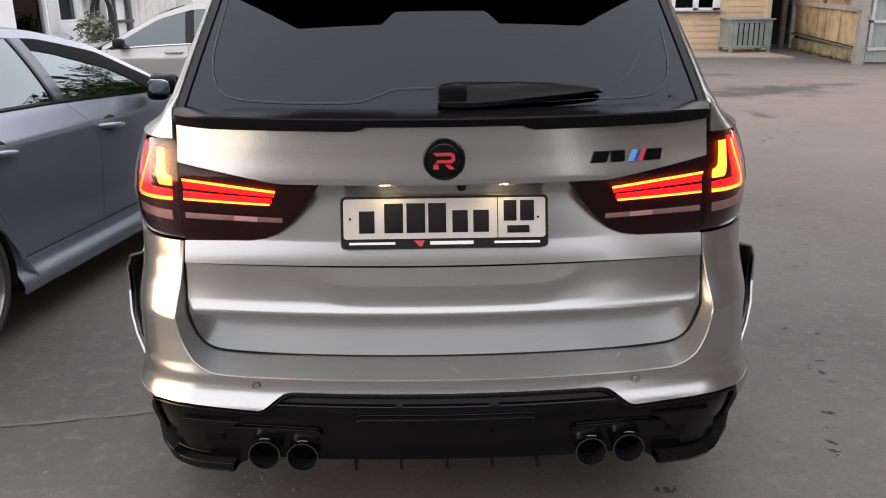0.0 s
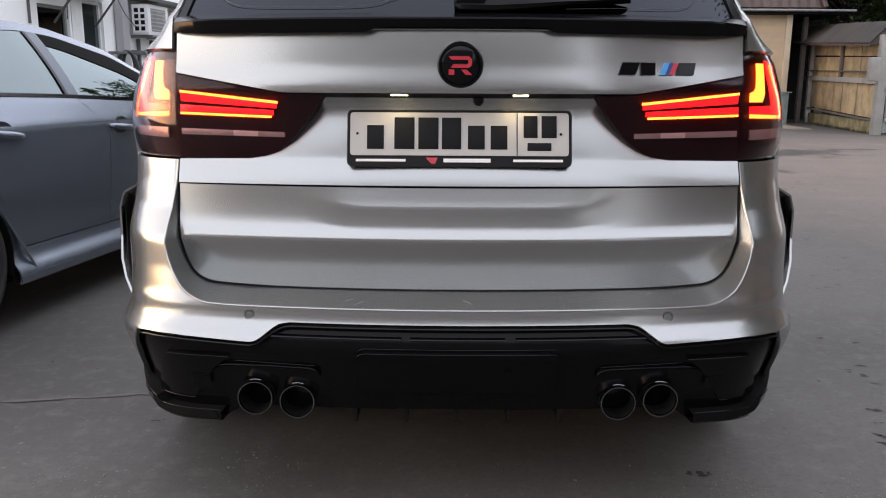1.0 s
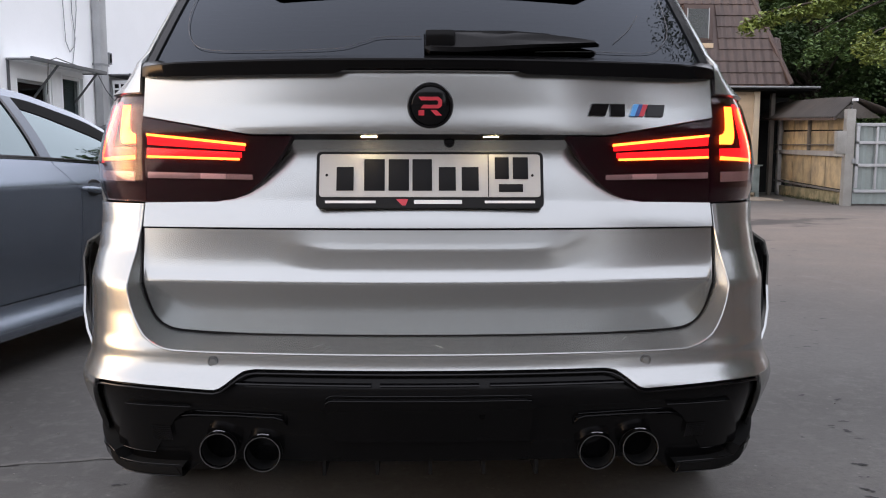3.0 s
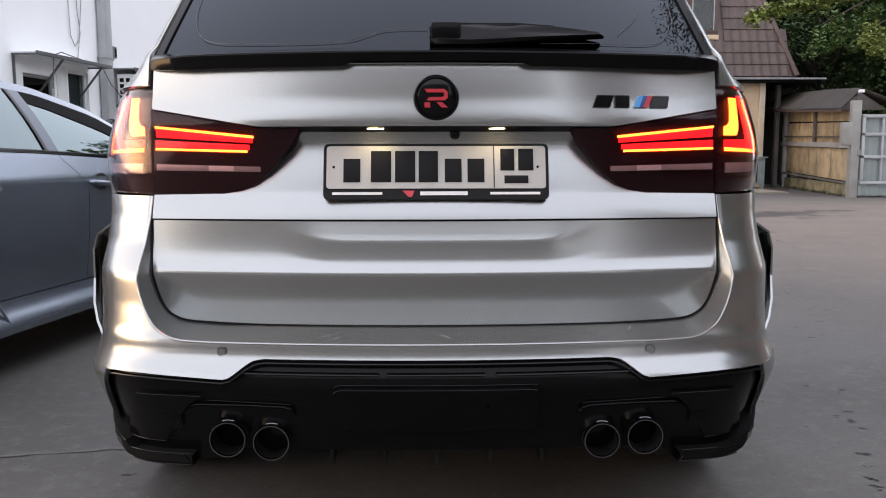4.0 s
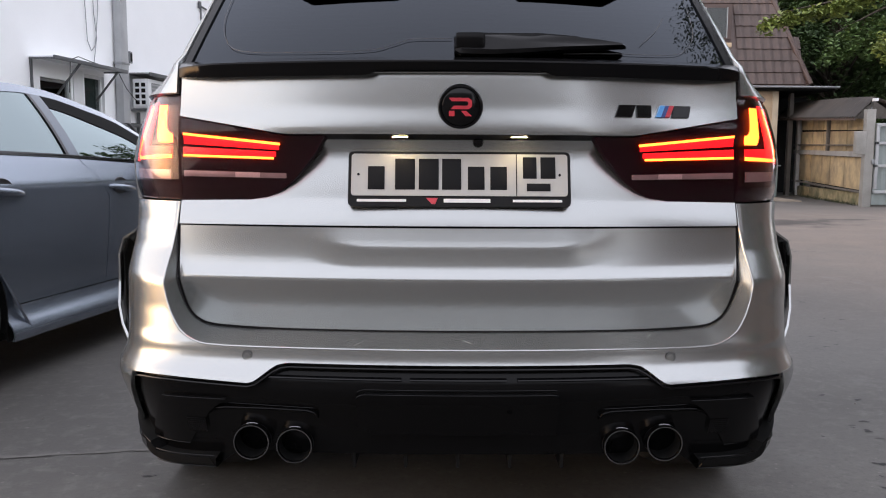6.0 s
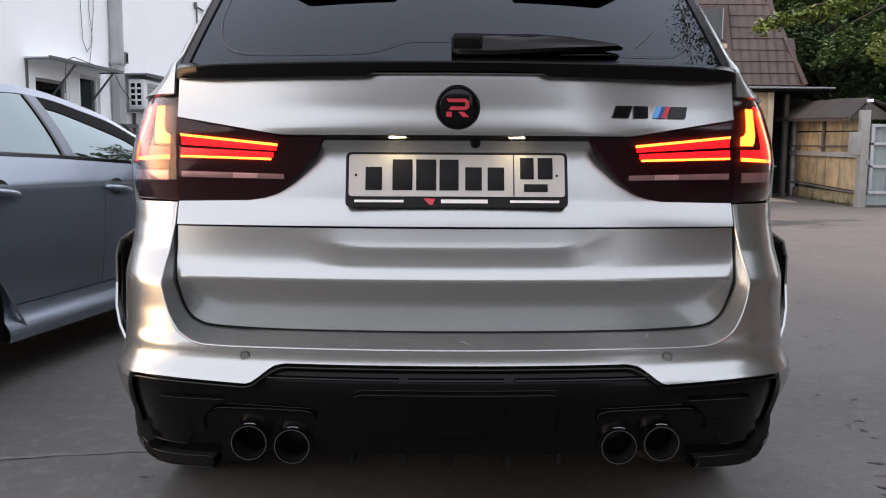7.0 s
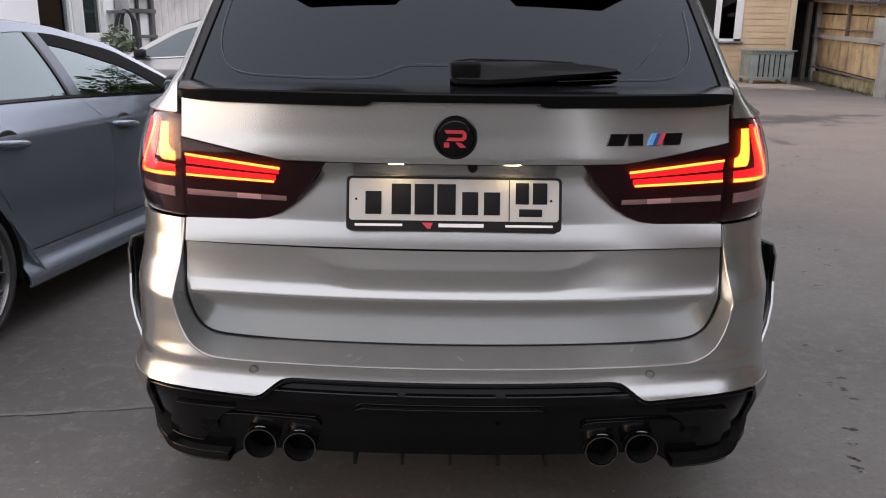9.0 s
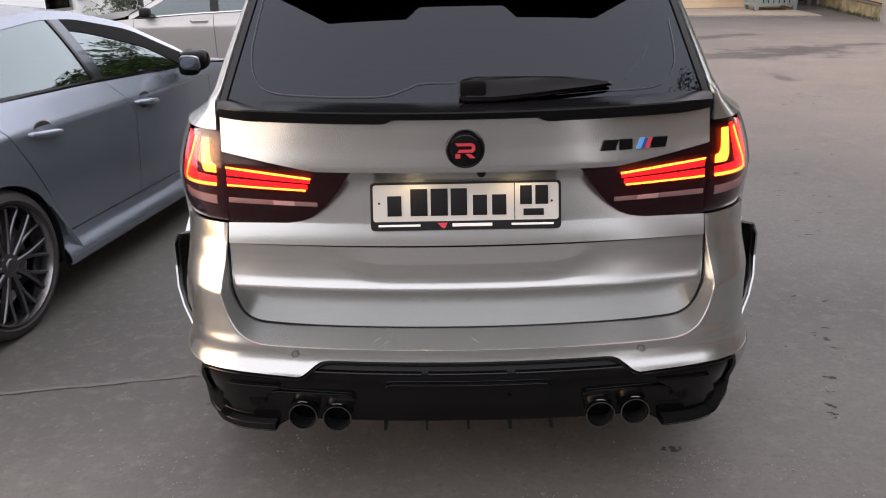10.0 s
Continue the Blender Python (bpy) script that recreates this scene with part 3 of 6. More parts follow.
# wings above the lamps and beside the rear window
for side in (-1, 1):
    rows = []
    for v in steps(0, 1, 18):
        z = 1.221 + (1.68 - 1.221) * v
        w = max(0.0, (z - 1.298) / 0.372)
        if z < 1.298:
            inner = Vector((0.706 * side, gate_at(0.706, z).y, z))
        else:
            inner = window_at(1.0 * side, w)
            inner.x += 0.012 * side
        wide = float(np.interp(z, [1.221, 1.26, 1.30, 1.40, 1.50, 1.60, 1.70], [0.858, 0.795, 0.754, 0.722, 0.686, 0.650, 0.615]))
        row = []
        for q in steps(0, 1, 16):
            if q < 0.5:
                r = q * 2
                corner = Vector((side * wide, inner.y + 0.26, z))
                mid = Vector((side * (abs(inner.x) + 0.6 * (wide - abs(inner.x)) + 0.02), inner.y + 0.04 + 0.02 * w, z))
                row.append(inner * (1 - r) ** 2 + mid * 2 * r * (1 - r) + corner * r * r)
            else:
                r = (q - 0.5) * 2
                row.append(Vector((side * (wide + 0.02 * r), inner.y + 0.26 + r * (1.0 - inner.y - 0.26), z)))
        rows.append(row)
    part("rear_wing", sheet(rows, 0.01), PAINT, suv, "satin silver rear wing")

# roof spoiler
rows = []
for x in steps(-0.60, 0.60, 120):
    ax = abs(x)
    inside, outside = min(max((0.180 - ax) / 0.045, 0), 1), max((ax - 0.437) / 0.083, 0)
    y, foot = 0.162 + 0.16 * x * x + 0.036 * inside + 0.055 * outside, 1.640
    rows.append([Vector((x, y + 0.40, 1.735 - 0.10 * x * x)), Vector((x, y + 0.10, 1.705 - 0.10 * x * x)), Vector((x, y, 1.672 - 0.10 * x * x)), Vector((x, y - 0.004, 1.660 - 0.10 * x * x)), Vector((x, y + 0.03, foot)), Vector((x, y + 0.12, foot + 0.012)), Vector((x, y + 0.34, 1.67))])
part("roof_spoiler", sheet(rows, closed=True), GLOSS_BLACK, suv, "gloss black roof spoiler with two lobes")

# diffuser
outer_foot = table([(0, 0.342), (0.50, 0.340), (0.565, 0.332), (0.592, 0.292), (0.80, 0.290), (0.86, 0.335), (1.0, 0.345), (1.3, 0.345)])


def diffuser_at(s, z, side=1, out=0.0):
    p = body_at(s, z, side, -0.018 + out)
    if s < 0.62:
        p.y += 0.05 * min(max((0.52 - z) / 0.1, 0), 1) * (1 - s / 0.62) ** 0.5 * 0.2
    return p


diffuser = part("diffuser", skin(lambda s, z: diffuser_at(abs(s), z, 1 if s >= 0 else -1), steps(-1.10, 1.10, 80), lambda s: outer_foot(abs(s)), lambda s: silver_foot(abs(s)) + 0.012, 16, 0.012), KIT_BLACK, suv, "gloss black rear diffuser")
# raised border under the silver edge
for side in (-1, 1):
    path = [diffuser_at(s, silver_foot(s) - 0.010, side, 0.0125) for s in steps(0.0, 0.838, 44)] + [diffuser_at(0.852 + 0.09 * (0.546 - z) / 0.174, z, side, 0.012) for z in (0.522, 0.48, 0.43, 0.385)]
    part("diffuser_edge", tube(path, 0.0032, 8), GLOSS_BLACK, diffuser)
for x0, x1 in ((-0.455, -0.135), (-0.115, 0.110), (0.135, 0.455)):
    part("diffuser_slat", sheet([[body_at(abs(x), z, 1 if x >= 0 else -1, o) for z, o in ((0.548, -0.026), (0.5505, -0.008), (0.553, -0.008), (0.556, -0.026))] for x in steps(x0, x1, 16)], 0), GLOSS_BLACK, diffuser)
block = part("diffuser_block", skin(lambda s, z: diffuser_at(abs(s), z, 1 if s >= 0 else -1, 0.010), steps(-0.24, 0.235, 24), lambda s: 0.40, lambda s: 0.517 - 0.012 * max(0.0, (abs(s) - 0.225) / 0.012), 8, 0.02), KIT_BLACK, diffuser, "raised middle block")
for lift, out in ((0.0, 0.0105), (0.010, 0.001)):
    run = [diffuser_at(abs(x), z + lift, 1 if x >= 0 else -1, out) for x, z in [(-0.241, 0.503), (-0.238, 0.511), (-0.230, 0.516)] + [(x, 0.5175) for x in steps(-0.222, 0.222, 24)] + [(0.230, 0.516)]]
    part("block_edge", tube(run, 0.0009, 6), GLOSS_BLACK, block)
for x in (-0.118, 0.118):
    part("clip_screw", lathe([(0, -0.004), (0.006, -0.003), (0.007, 0.004)], 10, Matrix.Translation(diffuser_at(abs(x), 0.475, 1, 0.010))), KIT_BLACK, diffuser)
for x in (-0.255, -0.128, 0.0, 0.128, 0.255):
    part("diffuser_fin", prism([(x - 0.004, 0.305), (x + 0.004, 0.305), (x + 0.004, 0.37), (x - 0.004, 0.37)], -0.060, 0.14), DARK, diffuser)
for side in (-1, 1):
    part("tailpipe_brow", sheet([[body_at(s, z + d, side, o) for d, o in ((-0.012, -0.03), (-0.004, -0.012), (0.0, -0.010), (0.002, -0.012), (0.004, -0.03))] for s, z in ((0.335, 0.452), (0.342, 0.462), (0.36, 0.468), (0.45, 0.470), (0.56, 0.468), (0.585, 0.464), (0.606, 0.452))]), KIT_BLACK, diffuser, "raised brow over the tailpipes")
    part("ridge", tube([body_at(s, z, side, -0.018) for s, z in ((0.345, 0.474), (0.45, 0.477), (0.558, 0.479))], 0.0008, 6), GLOSS_BLACK, diffuser)
    rows = [[body_at(s, z, side, o) for z, o in ((0.300, -0.03), (0.296, 0.010), (0.304, 0.016), (0.322, 0.012), (0.332, -0.03))] for s in steps(0.595, 0.80, 10)]
    rows += [[body_at(s, z + (s - 0.80) * 0.25, side, o * max(0.2, 1.25 - (s - 0.80) * 4)) for z, o in ((0.300, -0.03), (0.296, 0.010), (0.304, 0.016), (0.342, 0.014), (0.354, -0.03))] for s in steps(0.82, 1.02, 8)]
    for z, o in ((0.331, 0.0135), (0.299, 0.0165)):
        part("splitter_edge", tube([body_at(s, z, side, o) for s in steps(0.597, 0.795, 12)], 0.0010, 6), GLOSS_BLACK, diffuser)
    part("splitter_edge", tube([body_at(0.596, 0.299, side, 0.0165), body_at(0.612, 0.331, side, 0.0135)], 0.0010, 6), GLOSS_BLACK, diffuser)
    part("splitter_edge", tube([body_at(s, 0.344 + (s - 0.80) * 0.2, side, 0.0165 - (s - 0.80) * 0.05) for s in steps(0.815, 0.98, 8)], 0.0010, 6), GLOSS_BLACK, diffuser)
    inside, outside = table([(0.354, 0.669), (0.456, 0.599), (0.492, 0.554)]), table([(0.354, 0.845), (0.367, 0.840), (0.490, 0.737), (0.495, 0.735)])
    cover = [[body_at(inside(z) + (outside(z) - inside(z)) * u, z, side, -0.009) for u in steps(0, 1, 10)] for z in (0.356, 0.38, 0.41, 0.456, 0.475, 0.492)]
    plate_cover = part("corner_cover", sheet(cover, 0.008), KIT_BLACK, diffuser, "flat black cover panel")
    for edge in (cover[0], cover[-1]):
        part("cover_edge", tube([p + Vector((0, -0.0006, 0)) for p in edge], 0.0008, 6), GLOSS_BLACK, plate_cover)
    part("side_splitter", sheet(rows, closed=True), DARK, diffuser, "angular lower splitter")
    rows = [[body_at(s, z, side, o * q) for z, o in ((0.312, -0.02), (0.306, 0.014), (0.324, 0.018), (0.350, 0.016), (0.356, -0.02))] for s, q in ((0.838, 0.5), (0.846, 1.0), (0.90, 1.0), (0.95, 0.8), (0.985, 0.3))]
    part("splitter_fin", sheet(rows, closed=True), KIT_BLACK, diffuser, "upright end of the splitter")
    part("splitter_edge", tube([body_at(s, 0.350, side, 0.0168 * q) for s, q in ((0.846, 1.0), (0.87, 1.0), (0.90, 1.0), (0.95, 0.8))], 0.0010, 6), GLOSS_BLACK, diffuser)
    rows = [[body_at(s, z, side, 0.0015) for s in steps(0.846 + 0.085 * (0.546 - z) / 0.174, 1.12, 12)] for z in steps(0.372, 0.546, 10)]
    part("corner_blade", sheet(rows, 0.010), PAINT, diffuser, "silver outer edge")
    mesh = bmesh.new()
    for n, a in enumerate(steps(0.616, 0.660, 9)):
        for b in steps(0.396 + 0.003 * (n % 2), 0.432, 6):
            p = body_at(a, b, side, -0.008)
            box(p.x - 0.0014, p.x + 0.0014, p.y - 0.002, p.y + 0.002, b - 0.0014, b + 0.0014, bm=mesh)
    tagged(part("air_mesh", mesh, MATT_BLACK, diffuser, "small grille mesh"), kind="stuff")
    for x, z in ((0.498, 0.380), (0.395, 0.371)):
        at = pose(side * x, -0.062, z)
        pipe = part("tailpipe", lathe([(0.0386, -0.029), (0.0406, -0.0335), (0.0425, -0.0335), (0.0438, -0.030), (0.0438, -0.016), (0.0386, -0.016)], 48, at, loop=True), DARK_METAL, suv, "round smoked steel tailpipe")
        part("sleeve", lathe([(0.0430, -0.0155), (0.0430, 0.10)], 32, at), MATT_BLACK, pipe)
        # highlight over the pipe, put in as a short metal arc
        part("pipe_glint", tube([Vector((side * x + 0.0452 * math.cos(a), -0.084, z + 0.0452 * math.sin(a))) for a in steps(1.25, 1.85, 8)], 0.0012, 6), DARK_METAL, pipe, "short metal arc drawn for the glint above the pipe")
        part("pipe_bore", lathe([(0.038, -0.028), (0.036, 0.09), (0.0, 0.095)], 30, pose(side * x, -0.062, z)), DARK, pipe)


# wheels
def wheel(parent, place, side, radius=0.37, width=0.27, rim=0.265, spokes=10, mat=None, label="black tyre on dark alloy rim"):
    """side: which way its face looks, +1 along +x."""
    mat = mat or RIM_METAL
    hub = thing("wheel", label, "")
    hub.parent = parent
    hub.matrix_local = place @ pose(0, 0, 0, 0, 0, 90 * side)
    # the wheel's own y axis points into the car, its face towards -y
    r, w = radius, width
    prof = [(rim, 0.012), (rim + 0.012, 0.004), (r - 0.05, -0.006), (r - 0.018, 0.006), (r - 0.004, 0.026), (r, 0.05), (r, w - 0.05), (r - 0.02, w - 0.008), (rim, w)]
    part("tyre", lathe(prof, 56), RUBBER, hub, "black rubber tyre")
    barrel = part("rim", lathe([(rim + 0.004, 0.004), (rim + 0.002, -0.004), (rim - 0.008, -0.004), (rim - 0.016, 0.016), (rim - 0.028, 0.08), (rim - 0.03, w - 0.02), (rim + 0.004, w)], 56), DARK_METAL, hub, "dull metal rim")
    part("brake_disc", lathe([(0.06, 0.105), (rim - 0.06, 0.105), (rim - 0.06, 0.13), (0.06, 0.13)], 40, loop=True), DARK_METAL, hub)
    part("wheel_well_cover", lathe([(0.0, 0.16), (rim - 0.03, 0.16)], 30), DARK, hub)
    part("hub_cap", lathe([(0, 0.012), (0.03, 0.012), (0.036, 0.018), (0.055, 0.022), (0.062, 0.04), (0.062, 0.08)], 30), mat, hub)
    for k in range(spokes):
        a = 2 * math.pi * k / spokes
        for d in (-1, 1):
            bm = bmesh.new()
            ends = []
            for q in steps(0, 1, 5):
                rad = 0.052 + (rim - 0.018 - 0.052) * q
                ang = a + d * (0.028 + 0.125 * max(0.0, q - 0.25) ** 1.15 / 0.72) * 10 / spokes
                half = 0.0105 - 0.003 * q
                depth = 0.022 - 0.02 * q * q + 0.012 * q
                c, t = Vector((math.cos(ang) * rad, 0, math.sin(ang) * rad)), Vector((-math.sin(ang), 0, math.cos(ang)))
                ends.append([c + t * half + Vector((0, depth + 0.006, 0)), c + t * half * 0.5 + Vector((0, depth, 0)), c - t * half * 0.5 + Vector((0, depth, 0)), c - t * half + Vector((0, depth + 0.006, 0)), c - t * half + Vector((0, depth + 0.03, 0)), c + t * half + Vector((0, depth + 0.03, 0))])
            part("spoke", sheet(ends, bm=bm, closed=True), mat, barrel)
    return hub


# ---- a car's body from a few lines ----
def panel(at, left, right, low, high, cols, rows, thick=0.008):
    """A piece of skin between two side edges y(z) and two edges z(y)."""
    grid = []
    for i in range(cols + 1):
        u = i / cols
        row = []
        for j in range(rows + 1):
            y = left(0.7) * (1 - u) + right(0.7) * u
            for _ in range(3):
                z = low(y) + (high(y) - low(y)) * j / rows
                y = left(z) * (1 - u) + right(z) * u
            row.append(at(y, z))
        grid.append(row)
    return sheet(grid, thick)


def even(v):
    return lambda q: v


def car_body(car, paint, pane, wide, side_shape, belt, roof, roof_half, window_top, sill, arch_y, arch_r, arch_z, rear, front, doors, roof_span, crown=0.05, only_front_of=None, door_low=None):
    """Side panels, doors, glass, roof, bonnet and ends. side_shape: share of the half width by height. doors: y(z) edges from rear to front."""
    def side_at(side, out=0.0):
        return lambda y, z: Vector((side * (wide(y) * side_shape(z) + out), y, z))

    def cheek_at(side, out=0.0):
        def at(y, z):
            b, r = belt(y), roof(y)
            q = min(max((z - b) / max(r - b, 0.02), 0), 1)
            x = wide(y) * side_shape(b) * (1 - q) + roof_half(y) * q + 0.035 * q * (1 - q) * 2
            return Vector((side * (x + out), y, z))
        return at

    def low(y):
        z = sill
        for c in arch_y:
            if abs(y - c) < arch_r:
                z = max(z, arch_z + math.sqrt(arch_r**2 - (y - c) ** 2))
        return z

    start = rear if only_front_of is None else only_front_of
    edges = [even(start)] + doors + [even(front)]
    for side in (-1, 1):
        for n, (a, b) in enumerate(zip(edges, edges[1:])):
            name = "door" if 0 < n < len(edges) - 2 else "wing"
            gap = 0.003
            foot = low if door_low is None or name == "wing" else even(door_low)
            part(name, panel(side_at(side), lambda z, a=a: a(z) + gap, lambda z, b=b: b(z) - gap, foot, belt, 34 if name == "wing" else 22, 40), paint, car)
        part("underside", panel(side_at(side, -0.03), even(start + 0.02), even(front - 0.05), low, lambda y: belt(y) - 0.02, 60, 6, 0.01), DARK, car)
        if door_low is not None:
            rows = []
            for z in steps(sill, 0.62, 24):
                y0 = arch_y[0] + math.sqrt(max(arch_r**2 - max(0.0, z - arch_z) ** 2, 0.0))
                rows.append([side_at(side, 0.0012)(y0 + (max(edges[1](z), y0 + 0.002) - y0) * u, z) for u in steps(0, 1, 6)])
            part("wing_foot", sheet(rows, 0.008), paint, car)
            part("sill", panel(side_at(side), edges[1], edges[-2], even(sill), even(door_low - 0.005), 40, 14, 0.012), paint, car, "flowing side skirt")
        else:
            part("sill", panel(side_at(side, 0.018), even(arch_y[0] + arch_r - 0.02), even(arch_y[1] - arch_r + 0.02), even(sill - 0.02), even(sill + 0.10), 20, 5, 0.03), paint, car, "side sill")
        w0, w1 = window_top[0], window_top[1]
        top = window_top[2]
        part("window_strip", panel(cheek_at(side, 0.006), even(w0), even(w1), lambda y: belt(y) - 0.004, lambda y: belt(y) + 0.014, 24, 2, 0.006), GLOSS_BLACK, car, "dark strip along the window foot")
        part("roof_rail", panel(cheek_at(side), even(max(start, w0 - 0.9)), even(w1 + 0.10), lambda y: min(max(top(y), belt(y)), roof(y)), roof, 60, 5, 0.012), paint, car)
        for n, (a, b, mat) in enumerate(window_top[3]):
            part("side_window" if mat is pane else "pillar", panel(cheek_at(side, 0.004 if mat is not pane else -0.004), a, b, lambda y: belt(y) + 0.012, lambda y: max(top(y) - (0.002 if mat is pane else 0.0), belt(y) + 0.012), 16, 8, 0.004), mat, car)
        if len(window_top) > 4:
            a, b, deep = window_top[4]
            # frame band made deeper to stand for the dark headliner behind the glass
            part("window_frame", panel(cheek_at(side, 0.001), a, b, lambda y: max(top(y) - deep(y), belt(y) + 0.012), lambda y: max(top(y), belt(y) + 0.012), 24, 3, 0.004), DARK, car, "black frame deepened to stand for the dark headliner seen inside")
        for c in arch_y:
            if c > start - 0.5:
                liner = [[Vector((side * x, c + (arch_r + 0.005) * math.cos(t), arch_z + (arch_r + 0.005) * math.sin(t))) for x in (wide(c) * 0.99, wide(c) - 0.34)] for t in steps(-0.25, math.pi + 0.25, 24)]
                part("wheel_arch", sheet(liner, 0.006), DARK, car)
    for y0, y1, name, mat in roof_span:
        rows = [[Vector((roof_half(y) * u, y, roof(y) + crown * (1 - u * u))) for u in steps(-1, 1, 16)] for y in steps(y0, y1, 14)]
        part(name, sheet(rows, 0.008), mat, car)
    for y, name, skip, way in ((rear, "rear_end", only_front_of is not None, -1), (front, "front_end", False, 1)):
        if not skip:
            rows = []
            for z in steps(sill - 0.02, belt(y), 10):
                half = wide(y) * side_shape(z)
                rows.append([Vector((half * u, y + way * 0.16 * (1 - abs(u) ** 2.4), z)) for u in steps(-1, 1, 20)])
            rows.append([Vector((roof_half(y) * u, y, roof(y) + crown * (1 - u * u))) for u in steps(-1, 1, 20)])
            part(name, sheet(rows, 0.01), paint, car)
    rows = [[Vector((wide(y) * 0.9 * u, y, sill - 0.01)) for u in (-1, 0, 1)] for y in steps(start, front, 6)]
    part("floor_pan", sheet(rows, 0.02), DARK, car)


def seat(car, x, y, z, mat):
    bm = box(x - 0.25, x + 0.25, y - 0.25, y + 0.27, z, z + 0.18, 0.05)
    box(x - 0.24, x + 0.24, y - 0.36, y - 0.20, z + 0.12, z + 0.70, 0.05, bm)
    box(x - 0.13, x + 0.13, y - 0.37, y - 0.26, z + 0.73, z + 0.92, 0.04, bm)
    return part("car_seat", bm, mat, car, "dark seat")


# the big car forward of its rear wheels
belt = softened([(0.0, 1.22), (0.6, 1.20), (2.0, 1.13), (3.3, 1.08), (4.2, 1.00), (4.62, 0.86)], 0.05)
roofline = softened([(0.3, 1.70), (0.9, 1.735), (1.6, 1.745), (2.2, 1.72), (2.6, 1.64), (3.35, 1.12), (3.6, 1.08), (4.2, 1.02), (4.62, 0.87)], 0.06)
shape = softened([(0.2, 0.90), (0.35, 0.975), (0.55, 1.0), (0.75, 1.0), (0.95, 0.985), (1.1, 0.955), (1.25, 0.90)], 0.03)
car_body(suv, PAINT, PRIVACY, softened([(0.0, 0.92), (0.6, 0.93), (2.5, 0.93), (3.7, 0.94), (4.3, 0.86), (4.62, 0.74)], 0.08), shape, belt, roofline,
         softened([(0.0, 0.60), (1.5, 0.63), (2.5, 0.62), (3.3, 0.80), (3.6, 0.84), (4.3, 0.78), (4.62, 0.70)], 0.08),
         (0.75, 3.12, lambda y: min(roofline(y) - 0.07, 1.66 - 0.25 * max(0, 1.2 - y)), [(even(0.8), even(1.36), PRIVACY), (even(1.36), even(1.46), GLOSS_BLACK), (even(1.46), even(2.18), PRIVACY), (even(2.18), even(2.28), GLOSS_BLACK), (even(2.28), even(3.05), CAR_GLASS)]),
         0.34, (0.82, 3.72), 0.42, 0.37, 0.30, 4.62, [even(1.34), even(2.22), even(3.22)], [(0.5, 2.5, "roof", PAINT), (2.5, 3.36, "windscreen", CAR_GLASS), (3.36, 4.62, "bonnet", PAINT)], only_front_of=0.90)
for x, y in ((0.38, 2.3), (-0.38, 2.3), (0.38, 1.4), (-0.38, 1.4)):
    seat(suv, x, y, 0.62, MATT_BLACK)
part("underbody", box(-0.70, 0.70, 0.10, 4.30, 0.345, 0.365), DARK, suv, "flat dark underbody")
part("load_floor", box(-0.6, 0.6, 0.1, 2.6, 0.58, 0.62), MATT_BLACK, suv)
for side in (-1, 1):
    for y in (0.82, 3.72):
        wheel(suv, pose(side * 0.955, y, 0.37), side, 0.37, 0.30, 0.27, 7)
    # quarter skin from the corner to the rear wheel
    rows = []
    for y in steps(0.0, 1.0, 30):
        row = []
        yy = 0.30 + 0.62 * y
        lowest = 0.345 if abs(yy - 0.82) >= 0.42 else max(0.345, 0.37 + math.sqrt(0.42**2 - (yy - 0.82) ** 2))
        for z in steps(lowest, 1.215, 16):
            x = body_width(z) + (0.93 * shape(z) - body_width(z)) * y
            row.append(Vector((side * x, yy, z)))
        rows.append(row)
    part("rear_quarter", sheet(rows, 0.01), PAINT, suv)
    # bolted-on flare over the wheel, open to the rear
    outline = [Vector((0.868, 0.22, 0.872)), Vector((0.944, 0.30, 0.835)), Vector((0.976, 0.345, 0.785)), Vector((0.984, 0.36, 0.70)), Vector((0.976, 0.33, 0.635)), Vector((0.940, 0.26, 0.595)), Vector((0.882, 0.16, 0.568))]
    rows = []
    for n, p in enumerate(outline):
        q = n / (len(outline) - 1)
        t = radians(118 + 60 * q)
        end = Vector((p.x + 0.012, 0.82 + 0.47 * math.cos(t), 0.37 + 0.47 * math.sin(t)))
        rows.append([Vector((side * p.x, p.y, p.z)), Vector((side * (p.x * 0.6 + end.x * 0.4), p.y * 0.6 + end.y * 0.4, p.z * 0.6 + end.z * 0.4)), Vector((side * end.x, end.y, end.z))])
    flare = part("wheel_flare", sheet(rows, 0.006), PAINT, suv, "bolt-on silver wheel arch flare, black inside")
    part("flare_lining", sheet([[Vector((v.x - side * 0.014, v.y + 0.006, v.z)) for v in row] for row in rows[1:-1]], 0.004), MATT_BLACK, flare)
    part("arch_lip", sheet([[Vector((side * x, 0.82 + r * math.cos(t), 0.37 + r * math.sin(t))) for x, r in ((0.925, 0.49), (1.0, 0.475), (1.008, 0.425), (0.93, 0.42))] for t in steps(radians(-5), radians(140), 40)], 0.008), PAINT, suv, "wide silver arch lip")
    for y0, name in ((2.95, "door_mirror"),):
        mirror = part(name, box(-0.10, 0.10, -0.06, 0.08, -0.075, 0.075, 0.03), PAINT, suv)
        mirror.matrix_local = pose(side * 1.03, y0, 1.16)
        part("mirror_glass", box(-0.085, 0.085, -0.066, -0.058, -0.06, 0.06), CHROME, mirror)
        part("mirror_arm", box(-0.06, 0.06, -0.03, 0.03, -0.10, -0.05, 0.015, m=Matrix.Translation((-side * 0.09, 0.02, 0.0))), MATT_BLACK, mirror)


# ---- grey fastback beside it ----
sedan = thing("sedan", "grey fastback saloon with dark multi-spoke wheels, parked on asphalt", "car", pose(-3.01, 1.43, -0.022, 0, 0, -8.9))
CORE[0] = Vector((0, 1.4, 0.6))
